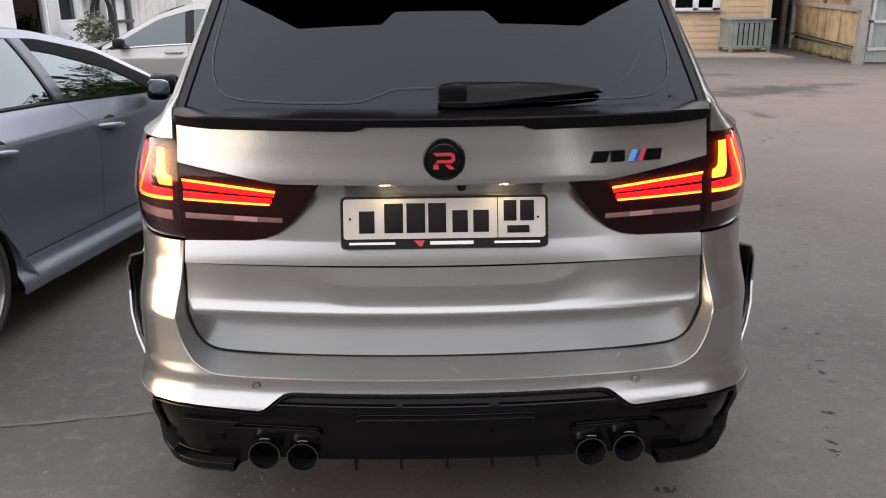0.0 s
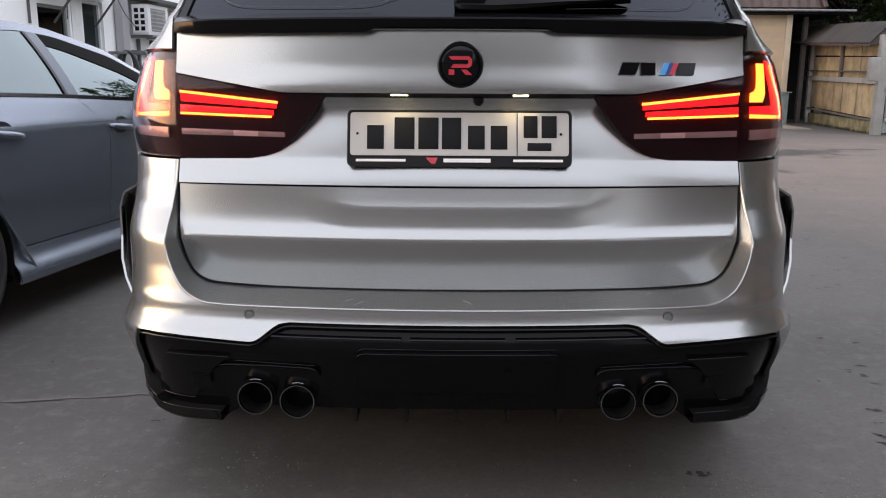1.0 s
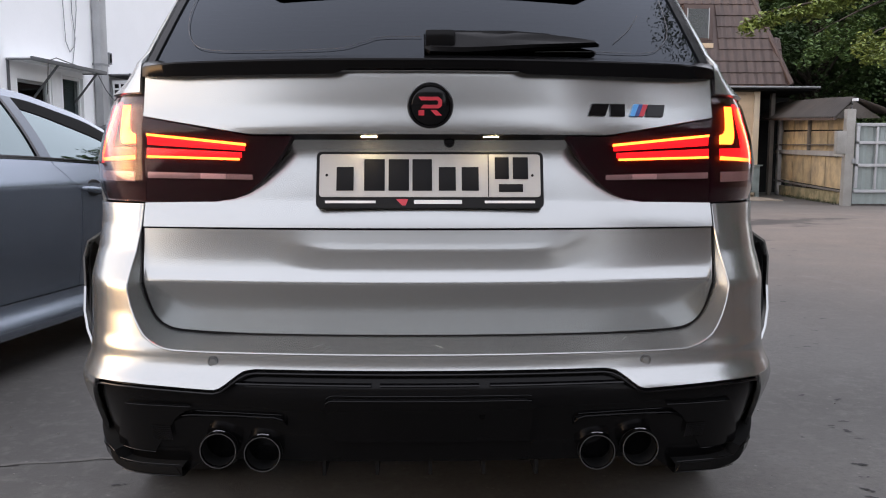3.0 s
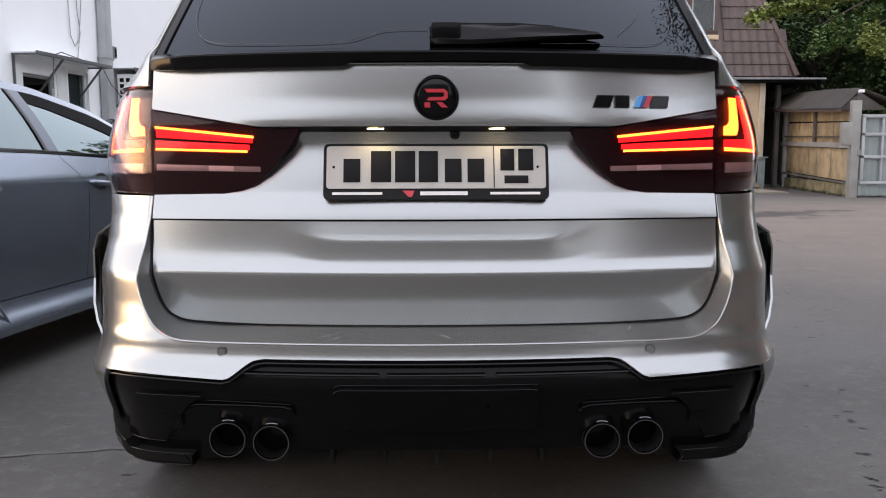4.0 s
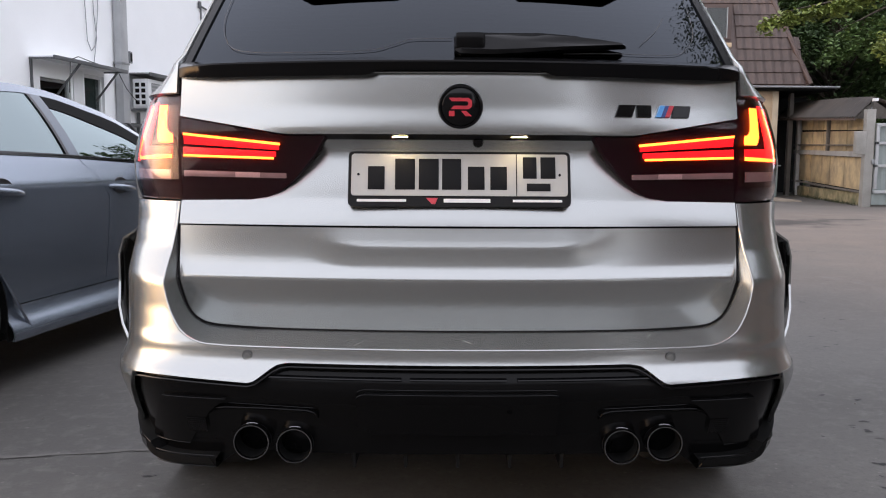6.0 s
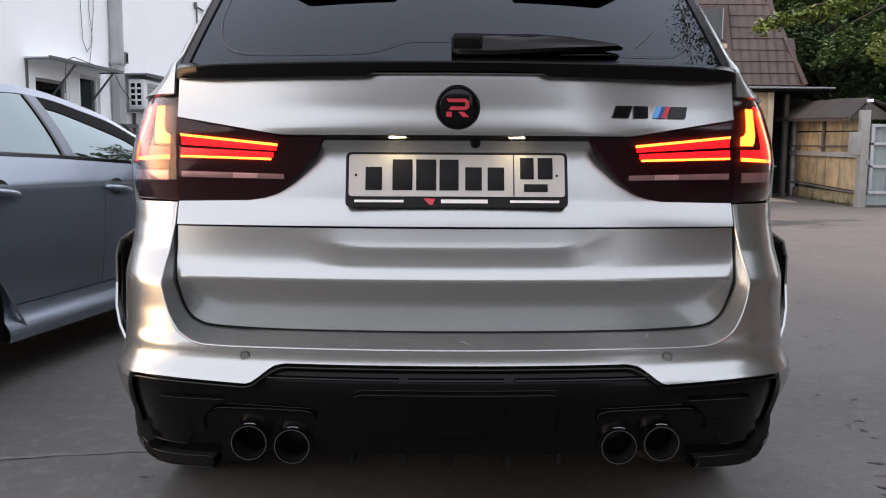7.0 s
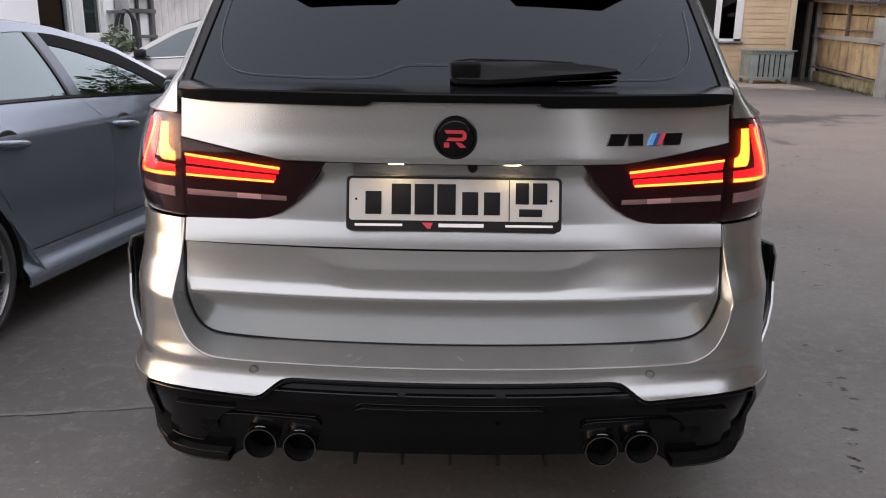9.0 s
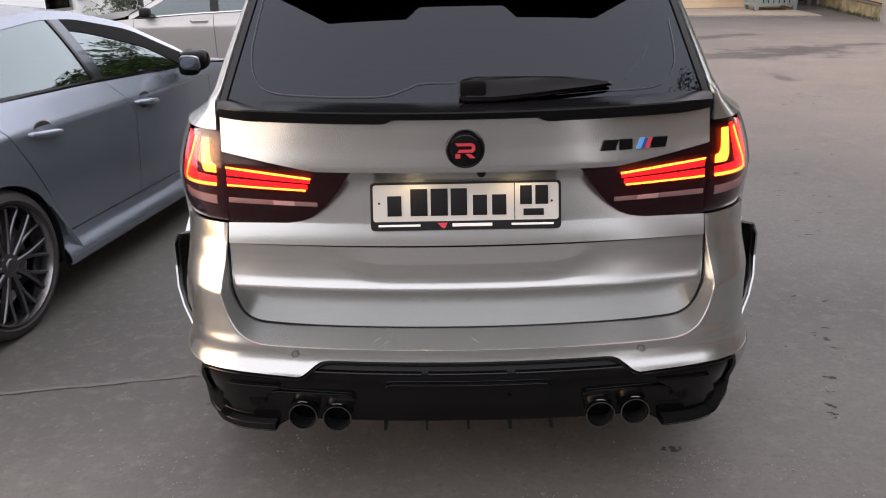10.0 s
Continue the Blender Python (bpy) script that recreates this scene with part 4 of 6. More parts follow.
s_belt = softened([(-0.95, 0.98), (-0.5, 1.07), (0.15, 1.105), (0.92, 1.085), (1.83, 1.045), (2.3, 1.02), (3.0, 0.94), (3.75, 0.74)], 0.04)
s_roof = softened([(-0.95, 0.99), (-0.6, 1.12), (0.0, 1.33), (0.5, 1.43), (0.9, 1.462), (1.2, 1.445), (1.68, 1.345), (2.12, 1.13), (2.3, 1.03), (3.0, 0.955), (3.75, 0.75)], 0.06)
s_shape = softened([(0.2, 0.985), (0.235, 1.012), (0.27, 1.020), (0.30, 1.008), (0.34, 0.978), (0.38, 0.966), (0.43, 0.966), (0.52, 0.978), (0.65, 0.990), (0.90, 1.002), (0.950, 1.006), (0.962, 1.0), (1.06, 0.945), (1.12, 0.905)], 0.006)
s_top = lambda y: s_roof(y) - 0.045 - 0.10 * max(0, 0.05 - y)
rear_edge = table([(0.30, 0.52), (0.46, 0.44), (0.78, 0.25), (1.02, 0.08), (1.12, 0.03)])
mid_edge = table([(0.30, 1.20), (0.46, 1.21), (0.87, 1.22), (0.95, 1.16), (1.05, 1.06), (1.12, 1.02)])
front_edge = table([(0.30, 2.22), (0.6, 2.27), (1.05, 2.20)])
pillar_a, pillar_m, pillar_b = (table([(1.09, a), (1.42, a + 0.005)]) for a in (0.955, 0.977, 1.062))
car_body(sedan, GREY_PAINT, SEDAN_GLASS, softened([(-0.95, 0.84), (-0.5, 0.93), (0.2, 0.955), (2.2, 0.95), (3.0, 0.94), (3.45, 0.86), (3.75, 0.72)], 0.08), s_shape, s_belt, s_roof,
         softened([(-0.95, 0.70), (-0.3, 0.63), (0.5, 0.62), (1.2, 0.62), (1.7, 0.68), (2.15, 0.83), (2.3, 0.86), (3.0, 0.84), (3.75, 0.62)], 0.06),
         (-0.30, 2.06, s_top, [(even(-0.30), pillar_a, SEDAN_GLASS), (pillar_a, pillar_m, GLOSS_BLACK), (pillar_m, pillar_b, PILLAR_BLACK), (pillar_b, even(2.02), SEDAN_GLASS)], (pillar_b, even(2.04), table([(0.9, 0.045), (1.2, 0.072), (1.7, 0.105), (2.04, 0.13)]))),
         0.235, (0.0, 2.91), 0.376, 0.374, -0.95, 3.75, [rear_edge, mid_edge, front_edge],
         [(-0.95, -0.55, "boot_lid", GREY_PAINT), (-0.55, 0.25, "rear_window", SEDAN_GLASS), (0.25, 1.25, "roof", GREY_PAINT), (1.25, 2.28, "windscreen", CAR_GLASS), (2.28, 3.75, "bonnet", GREY_PAINT)], door_low=0.395)
for side in (-1, 1):
    for y in (0.0, 2.91):
        wheel(sedan, pose(side * 0.94, y, 0.377), side, 0.355, 0.26, 0.284, 10)
    for y, z in ((0.37, 0.925), (1.34, 0.912)):
        x = 0.952
        handle = part("door_handle", tube([Vector((side * (x + o), y + d, z - 0.12 * d)) for d, o in ((-0.115, 0.0), (-0.105, 0.016), (-0.06, 0.028), (0.0, 0.032), (0.06, 0.030), (0.10, 0.020), (0.112, 0.0))], [0.010, 0.014, 0.017, 0.018, 0.018, 0.016, 0.010], 12), GREY_PAINT, sedan, "grey door handle")
        # the hollow's shade is put into a flat black disc on the door
        cup = pose(side * (x + 0.002), y - 0.005, z + 0.014, 0, 0, 90 * side) @ Matrix.Diagonal((1.25, 1, 0.8, 1))
        part("handle_cup", lathe([(0.0, 0.0), (0.046, -0.001), (0.056, -0.003), (0.060, 0.003)], 28, cup), RUBBER, handle, "black disc painted for the shaded hollow behind the handle")
    mirror = part("door_mirror", pebble(0.094, 0.066, 0.064, 0.62), KIT_BLACK, sedan, "black door mirror")
    mirror.matrix_local = pose(side * 1.075, 1.80, 1.10, 13, 0, -6 * side)
    part("mirror_glass", pebble(0.074, 0.008, 0.046, 0.55, (0, -0.060, 0.002)), MIRROR, mirror, "mirror glass")
    part("mirror_arm", pebble(0.07, 0.035, 0.035, 0.6, (-side * 0.07, 0.02, -0.075)), KIT_BLACK, mirror)
for x, y in ((0.38, 1.25), (-0.38, 1.25), (0.38, 0.35), (-0.38, 0.35)):
    seat(sedan, x, y, 0.38, MATT_BLACK)
part("dashboard", box(-0.75, 0.75, 1.75, 2.15, 0.75, 0.98, 0.05), MATT_BLACK, sedan)

# ---- third car, across the yard ----
wagon = thing("hatchback", "light silver car parked across the yard before the white building", "car", pose(-1.75, 8.9, 0, 0, 0, 96))
w_belt = softened([(-0.85, 1.08), (0.2, 1.10), (1.5, 1.06), (2.3, 1.02), (3.0, 0.95), (3.6, 0.72)], 0.04)
w_roof = softened([(-0.85, 1.20), (-0.6, 1.44), (0.0, 1.52), (0.7, 1.545), (1.2, 1.53), (1.6, 1.42), (2.25, 1.06), (2.45, 1.03), (3.0, 0.97), (3.6, 0.74)], 0.06)
w_shape = softened([(0.2, 0.94), (0.35, 0.97), (0.6, 0.99), (0.85, 1.0), (0.93, 1.0), (0.955, 0.985), (1.1, 0.95)], 0.012)
car_body(wagon, SILVER_PAINT, SEDAN_GLASS, softened([(-0.85, 0.82), (-0.4, 0.89), (2.2, 0.89), (2.9, 0.87), (3.3, 0.8), (3.6, 0.66)], 0.08), w_shape, w_belt, w_roof,
         softened([(-0.85, 0.62), (0.5, 0.60), (1.2, 0.60), (1.7, 0.66), (2.2, 0.80), (3.0, 0.78), (3.6, 0.58)], 0.06),
         (-0.6, 2.15, lambda y: w_roof(y) - 0.06, [(even(-0.5), even(0.25), SEDAN_GLASS), (even(0.25), even(0.33), GLOSS_BLACK), (even(0.33), even(1.18), SEDAN_GLASS), (even(1.18), even(1.28), GLOSS_BLACK), (even(1.28), even(2.10), SEDAN_GLASS)]),
         0.26, (0.0, 2.65), 0.36, 0.32, -0.85, 3.6, [even(0.32), even(1.25), even(2.20)],
         [(-0.85, -0.5, "rear_window", CAR_GLASS), (-0.5, 1.3, "roof", SILVER_PAINT), (1.3, 2.3, "windscreen", CAR_GLASS), (2.3, 3.6, "bonnet", SILVER_PAINT)])
for side in (-1, 1):
    for y in (0.0, 2.65):
        wheel(wagon, pose(side * 0.88, y, 0.32), side, 0.32, 0.22, 0.22, 5, CHROME)
    for y in (0.45, 1.42):
        part("door_handle", tube([Vector((side * (0.885 + o), y + d, 0.985)) for d, o in ((-0.10, 0.0), (-0.08, 0.022), (0.08, 0.026), (0.10, 0.0))], 0.013, 8), SILVER_PAINT, wagon, "silver door handle")
    part("chrome_strip", tube([Vector((side * 0.852, y, w_belt(y) + 0.006)) for y in steps(-0.5, 2.12, 20)], 0.013, 8), CHROME, wagon, "bright chrome strip under the windows")
    mirror = part("door_mirror", pebble(0.085, 0.065, 0.058, 0.6), MATT_BLACK, wagon, "dark door mirror")
    mirror.matrix_local = pose(side * 0.975, 2.02, 1.10)
    part("mirror_arm", pebble(0.05, 0.03, 0.025, 0.6, (-side * 0.075, 0.0, -0.045)), MATT_BLACK, mirror)
for x, y in ((0.36, 1.2), (-0.36, 1.2)):
    seat(wagon, x, y, 0.45, MATT_BLACK)


# ---- ground ----
def asphalt():
    m = bpy.data.materials.new("worn_asphalt")
    m.use_nodes = True
    nodes, links = m.node_tree.nodes, m.node_tree.links
    b = nodes["Principled BSDF"]
    where = nodes.new("ShaderNodeNewGeometry")

    def noisy(scale, detail=6, rough=0.6, kind="ShaderNodeTexNoise"):
        n = nodes.new(kind)
        n.inputs["Scale"].default_value = scale
        if kind == "ShaderNodeTexNoise":
            n.inputs["Detail"].default_value, n.inputs["Roughness"].default_value = detail, rough
        links.new(where.outputs["Position"], n.inputs["Vector"])
        return n

    def spread(source, a, b2, lo=0.0, hi=1.0):
        r = nodes.new("ShaderNodeMapRange")
        for key, v in (("From Min", a), ("From Max", b2), ("To Min", lo), ("To Max", hi)):
            r.inputs[key].default_value = v
        links.new(source, r.inputs["Value"])
        return r.outputs[0]

    def blend(a, c, fac):
        mix = nodes.new("ShaderNodeMix")
        mix.data_type = "RGBA"
        links.new(fac, mix.inputs["Factor"])
        if isinstance(a, tuple):
            mix.inputs["A"].default_value = (*a, 1)
        else:
            links.new(a, mix.inputs["A"])
        mix.inputs["B"].default_value = (*c, 1)
        return mix.outputs["Result"]

    fine, mid, broad, stain = noisy(160, 4, 0.7), noisy(14, 8, 0.65), noisy(0.55, 6, 0.6), noisy(0.9, 9, 0.7)
    patchy, grainy = noisy(1.0, 11, 0.66), noisy(45, 5, 0.7)
    longways = nodes.new("ShaderNodeVectorMath")
    longways.operation, longways.inputs[1].default_value = "MULTIPLY", (1.5, 1.9, 1)
    links.new(where.outputs["Position"], longways.inputs[0])
    links.new(longways.outputs[0], patchy.inputs["Vector"])
    chips = noisy(120, kind="ShaderNodeTexVoronoi")
    pebble = noisy(220, kind="ShaderNodeTexVoronoi")
    color = blend((0.114, 0.109, 0.100), (0.076, 0.072, 0.066), spread(broad.outputs["Fac"], 0.40, 0.62))
    color = blend(color, (0.160, 0.154, 0.142), spread(mid.outputs["Fac"], 0.50, 0.72, 0, 0.6))
    # lighter, warmer tone over the open middle of the yard
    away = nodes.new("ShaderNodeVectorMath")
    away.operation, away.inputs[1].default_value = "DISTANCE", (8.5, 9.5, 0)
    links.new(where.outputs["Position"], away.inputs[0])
    pale_area = nodes.new("ShaderNodeMath")
    pale_area.operation, pale_area.inputs[1].default_value = "MULTIPLY", 1.6
    links.new(spread(away.outputs["Value"], 9.5, 3.5), pale_area.inputs[0])
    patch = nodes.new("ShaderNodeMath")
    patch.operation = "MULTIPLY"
    links.new(pale_area.outputs[0], patch.inputs[0])
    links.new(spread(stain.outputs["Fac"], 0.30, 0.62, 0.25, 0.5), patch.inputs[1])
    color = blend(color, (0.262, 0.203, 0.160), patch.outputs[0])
    color = blend(color, (0.30, 0.28, 0.255), spread(chips.outputs["Color"], 0.90, 0.97, 0, 0.36))
    color = blend(color, (0.060, 0.057, 0.055), spread(grainy.outputs["Fac"], 0.50, 0.68, 0, 0.55))
    color = blend(color, (0.090, 0.087, 0.083), spread(fine.outputs["Fac"], 0.45, 0.70, 0, 0.5))
    color = blend(color, (0.055, 0.052, 0.051), spread(stain.outputs["Fac"], 0.60, 0.70, 0, 0.55))
    for cx, cy, rx, ry in ((4.6, 11.4, 1.0, 0.5), (5.6, 11.9, 1.0, 0.75), (6.3, 12.0, 0.9, 0.7), (5.0, 14.5, 0.8, 0.4), (5.75, 14.8, 0.6, 0.3), (4.5, 8.9, 0.14, 0.5), (7.3, 12.6, 0.7, 0.2)):
        shift, size, ratio = nodes.new("ShaderNodeVectorMath"), nodes.new("ShaderNodeVectorMath"), nodes.new("ShaderNodeMath")
        shift.operation, shift.inputs[1].default_value = "SUBTRACT", (cx, cy, 0)
        size.operation, size.inputs[1].default_value = "DIVIDE", (rx, ry, 1000)
        length = nodes.new("ShaderNodeVectorMath")
        length.operation = "LENGTH"
        links.new(where.outputs["Position"], shift.inputs[0])
        links.new(shift.outputs[0], size.inputs[0])
        links.new(size.outputs[0], length.inputs[0])
        ratio.operation = "MULTIPLY_ADD"
        links.new(patchy.outputs["Fac"], ratio.inputs[0])
        ratio.inputs[1].default_value = -4.6
        links.new(length.outputs["Value"], ratio.inputs[2])
        color = blend(color, (0.052, 0.043, 0.038), spread(ratio.outputs[0], -1.15, -1.85, 0, 0.8))
    links.new(color, b.inputs["Base Color"])
    links.new(spread(stain.outputs["Fac"], 0.58, 0.70, 0.72, 0.50), b.inputs["Roughness"])
    relief, deep = nodes.new("ShaderNodeBump"), nodes.new("ShaderNodeBump")
    relief.inputs["Strength"].default_value, relief.inputs["Distance"].default_value = 0.2, 0.003
    deep.inputs["Strength"].default_value, deep.inputs["Distance"].default_value = 0.13, 0.012
    links.new(pebble.outputs["Distance"], relief.inputs["Height"])
    links.new(mid.outputs["Fac"], deep.inputs["Height"])
    links.new(deep.outputs["Normal"], relief.inputs["Normal"])
    links.new(relief.outputs["Normal"], b.inputs["Normal"])
    return m


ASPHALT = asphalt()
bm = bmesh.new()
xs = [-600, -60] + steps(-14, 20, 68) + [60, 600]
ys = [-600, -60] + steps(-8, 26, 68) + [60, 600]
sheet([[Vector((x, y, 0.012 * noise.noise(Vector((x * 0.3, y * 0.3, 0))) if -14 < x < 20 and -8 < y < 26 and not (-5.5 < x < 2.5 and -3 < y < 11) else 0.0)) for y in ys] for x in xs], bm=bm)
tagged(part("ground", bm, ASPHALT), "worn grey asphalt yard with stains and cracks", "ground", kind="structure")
CRACK = material("crack_filler", (0.040, 0.037, 0.035), 0.9, 0, 0.4, 80, 0.3, 5)
JOINT = material("pale_joint", (0.138, 0.132, 0.121), 0.9, 0, 0.5, 120, 0.7, 9, tint=(0.115, 0.110, 0.102))


def ribbon(places, half, mat, name, label, wobble=0.02):
    rows = []
    for i, (x, y) in enumerate(places):
        dx, dy = (places[min(i + 1, len(places) - 1)][k] - places[max(i - 1, 0)][k] for k in (0, 1))
        n = math.hypot(dx, dy) or 1
        w = half * random.uniform(0.4, 1.3)
        x, y = x + random.uniform(-wobble, wobble), y + random.uniform(-wobble, wobble)
        rows.append([Vector((x - dy / n * w, y + dx / n * w, 0.002)), Vector((x + dy / n * w, y - dx / n * w, 0.002))])
    return tagged(part(name, sheet(rows), mat), label, "crack", kind="structure")


def joint_at(x):
    return x, 0.285 + 0.166 * (x + 4.5)


for x0, x1, half in ((-4.4, -2.05, 0.0015), (-1.98, -1.64, 0.0020), (-1.60, -1.42, 0.0036), (-1.33, -1.06, 0.0014), (-0.70, -0.42, 0.0012)):
    ribbon([joint_at(x) for x in steps(x0, x1, max(3, int((x1 - x0) / 0.06)))], half, CRACK, "ground_crack", "dark broken crack along the joint of the asphalt", 0.005)
ribbon([(x, y + 0.016) for x, y in map(joint_at, steps(-4.5, 0.6, 110))], 0.013, JOINT, "ground_joint", "pale worn joint beside the crack", 0.006)
DAMP = material("damp_dirt", (0.028, 0.026, 0.026), 0.7, 0, 0.5, 70, 0.5, 5)
bm = bmesh.new()


def dirt_spot(x, y, r, z):
    swing = random.uniform(0, 6.2)
    ring = []
    for k in range(14):
        a = 2 * math.pi * k / 14
        q = r * (0.75 + 0.35 * math.sin(2 * a + swing) + 0.25 * math.sin(3 * a + 2 * swing) + random.uniform(-0.15, 0.15))
        ring.append(bm.verts.new((x + 1.25 * q * math.cos(a), y + 0.85 * q * math.sin(a), z)))
    bm.faces.new(ring)


# a trail of drips beside the car, running away over the yard
for x, y, r in ((1.694, 1.211, 0.016), (1.620, 1.160, 0.010), (1.612, 1.135, 0.008), (1.650, 1.092, 0.019), (1.440, 1.028, 0.009), (1.644, 1.010, 0.010), (1.660, 1.005, 0.005), (1.505, 0.751, 0.017), (1.525, 0.748, 0.012), (1.452, 0.639, 0.007), (1.475, 0.637, 0.006), (1.412, 0.540, 0.013), (1.425, 0.525, 0.012), (1.394, 0.482, 0.011), (1.408, 0.470, 0.010), (1.396, 0.447, 0.007), (0.70, 0.262, 0.014), (0.735, 0.255, 0.020), (0.76, 0.262, 0.010), (-1.02, 0.62, 0.012), (-0.995, 0.625, 0.006)):
    dirt_spot(x, y, r, 0.002)
for row in (1.52, 1.60, 2.45, 2.55, 2.66, 2.74, 2.9, 3.3, 3.4, 3.9, 4.5, 4.7, 5.0, 5.3, 6.6, 6.8, 7.0, 7.3, 7.5):
    for n in range(random.choice((1, 1, 2, 3))):
        dirt_spot(1.18 + 0.42 * row + random.choice((0, 0, 0.1, -0.16, -0.28)) + random.gauss(0, 0.025), row + random.gauss(0, 0.02), random.uniform(0.005, 0.015) * (1 + 0.12 * row), 0.002 if row < 2.4 else 0.014)
tagged(part("dirt_spots", bm, DAMP), "small dark dirt spots on the asphalt", "dirt", kind="stuff")
GRIT = material("pale_grit", (0.23, 0.22, 0.195), 0.8, 0, 0.5, 200, 0.3, 10)
bm = bmesh.new()
heaps = [(random.uniform(-1.5, 1.6), random.uniform(-0.12, 0.22)) for _ in range(16)] + [(0.86, 0.12), (0.90, 0.16), (0.62, 0.10), (0.70, 0.06), (-0.62, 0.34), (-0.50, 0.30)]
for n in range(900):
    x, y = random.uniform(-2.8, 3.0), -0.3 + 4.5 * random.random() ** 1.8
    r = 0.0012 + 0.0050 * random.random() ** 4
    if n % 5 > 1:
        x, y = heaps[n % len(heaps)]
        x, y, r = x + random.gauss(0, 0.055), y + random.gauss(0, 0.03), 0.0012 + 0.0032 * random.random() ** 3
    bmesh.ops.create_icosphere(bm, subdivisions=1, radius=r, matrix=Matrix.Translation((x, y, r * 0.4)) @ Matrix.Diagonal((1, random.uniform(0.6, 1.4), 0.6, 1)))
tagged(part("grit", bm, GRIT), "scattered pale grit on the asphalt", "grit", kind="stuff")
# ---- white building along the yard ----
PLASTER = material("white_plaster", (0.87, 0.88, 0.89), 0.85, 0, 0.12, 40, 0.14, 1.3, bump=0.25, tint=(0.70, 0.71, 0.72))
WHITE_FRAME = material("white_plastic_frame", (0.75, 0.76, 0.77), 0.4, 0, 0.05, 100, 0.1, 8)
GREY_METAL = material("dull_grey_metal", (0.30, 0.31, 0.32), 0.5, 0.6, 0.3, 60, 0.3, 5)
PALE_METAL = material("pale_grey_metal", (0.42, 0.43, 0.44), 0.5, 0.2, 0.2, 60, 0.3, 3)
CABLE = material("black_cable", (0.05, 0.05, 0.05), 0.6)
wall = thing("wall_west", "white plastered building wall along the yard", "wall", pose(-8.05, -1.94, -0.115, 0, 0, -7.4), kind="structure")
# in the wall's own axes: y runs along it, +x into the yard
WL = 1 / math.cos(radians(7.4))


def along(y):
    return (y + 1.94) * WL


openings = [(along(10.92), along(11.75), 1.05, 2.45), (along(12.15), along(12.78), 1.35, 2.62)]
ys = sorted({along(6.0), 21.0, *[v for o in openings for v in o[:2]]})
ys = sorted({*ys, along(9.4)})
zs = sorted({0.0, 5.0, 7.0, *[v for o in openings for v in o[2:]]})
bm = bmesh.new()
for y0, y1 in zip(ys, ys[1:]):
    for z0, z1 in zip(zs, zs[1:]):
        if not (y1 <= along(9.41) and z0 > 4.9) and not any(o[0] <= y0 and y1 <= o[1] and o[2] <= z0 and z1 <= o[3] for o in openings):
            box(-0.35, 0, y0, y1, z0, z1, bm=bm)
part("plaster", bm, PLASTER, wall)
part("back_room", box(-4.0, -0.36, along(6.0), 21.0, 0, 0.05), DARK, wall)
part("back_wall", box(-4.2, -4.0, along(9.4), 21.0, 0, 7.0), DARK, wall)
part("low_roof", box(-4.2, 0.08, along(5.9), along(9.39), 5.0, 5.1), GREY_METAL, wall)
part("end_wall", box(-4.2, -0.36, along(9.4), along(9.7), 0, 7.0), PLASTER, wall)
part("flat_roof", box(-4.2, 0.1, along(9.3), 21.1, 7.0, 7.2), GREY_METAL, wall)
for n, (y0, y1, z0, z1) in enumerate(openings):
    win = thing("window_%d" % (n + 1), "white framed window in the plaster wall" if n else "dark open window in the plaster wall", "window", kind="structure")
    win.matrix_world = wall.matrix_world.copy()
    bm = bmesh.new()
    for a, b2, c, d in ((y0, y0 + 0.05, z0, z1), (y1 - 0.05, y1, z0, z1), (y0 + 0.05, y1 - 0.05, z1 - 0.05, z1), (y0 + 0.05, y1 - 0.05, z0, z0 + 0.05)):
        box(-0.12, -0.05, a, b2, c, d, 0.006, bm)
    part("window_frame", bm, WHITE_FRAME if n else GREY_METAL, win)
    part("pane", box(-0.09, -0.085, y0 + 0.05, y1 - 0.05, z0 + 0.05, z1 - 0.05), WINDOW_GLASS if n else DARK_PANE, win)
    if n:
        part("blind", box(-0.16, -0.15, y0 + 0.05, y1 - 0.05, z0 + 0.05, z1 - 0.05), PALE_METAL, win, "pale grey blind behind the pane")
part("white_panel", box(0.002, 0.02, along(11.80), along(12.08), 1.2, 2.66, 0.004), WHITE_FRAME, wall)
# canopy
canopy = thing("canopy", "thin grey sheet canopy on diagonal struts over the windows", "canopy", wall.matrix_world.copy())
part("canopy_sheet", box(0.01, 0.42, along(10.66), along(12.78), 2.715, 2.735), WHITE_FRAME, canopy, "pale sheet")
IRON = material("dark_angle_iron", (0.13, 0.135, 0.14), 0.55, 0.5, 0.3, 60, 0.3, 5)
part("front_rail", box(0.42, 0.455, along(10.64), along(12.80), 2.685, 2.745, 0.003), IRON, canopy, "dark angle-iron front rail")
for y in (10.65, 12.76):
    part("end_rail", box(0.01, 0.42, along(y), along(y) + 0.035, 2.69, 2.712), IRON, canopy)
for y in (11.33, 12.50):
    part("strut", tube([(0.44, along(y), 2.69), (0.015, along(y) - 0.02, 2.18)], 0.020, 8), IRON, canopy)
part("post", box(0.004, 0.034, along(10.67), along(10.67) + 0.035, 2.12, 2.689, 0.003), IRON, canopy)
# downpipe
pipe = thing("downpipe", "wide pale grey metal duct on the wall", "duct", wall.matrix_world.copy())
part("duct", box(0.02, 0.18, along(13.12), along(13.36), 0.3, 6.9, 0.03), PALE_METAL, pipe)
for z in (1.2, 2.9, 4.6):
    part("band", box(0.004, 0.185, along(13.10), along(13.38), z, z + 0.04, 0.004), GREY_METAL, pipe)
# air conditioner under its own small roof
unit = thing("air_conditioner", "white outdoor air conditioner with a square grille", "air conditioner", wall.matrix_world.copy())
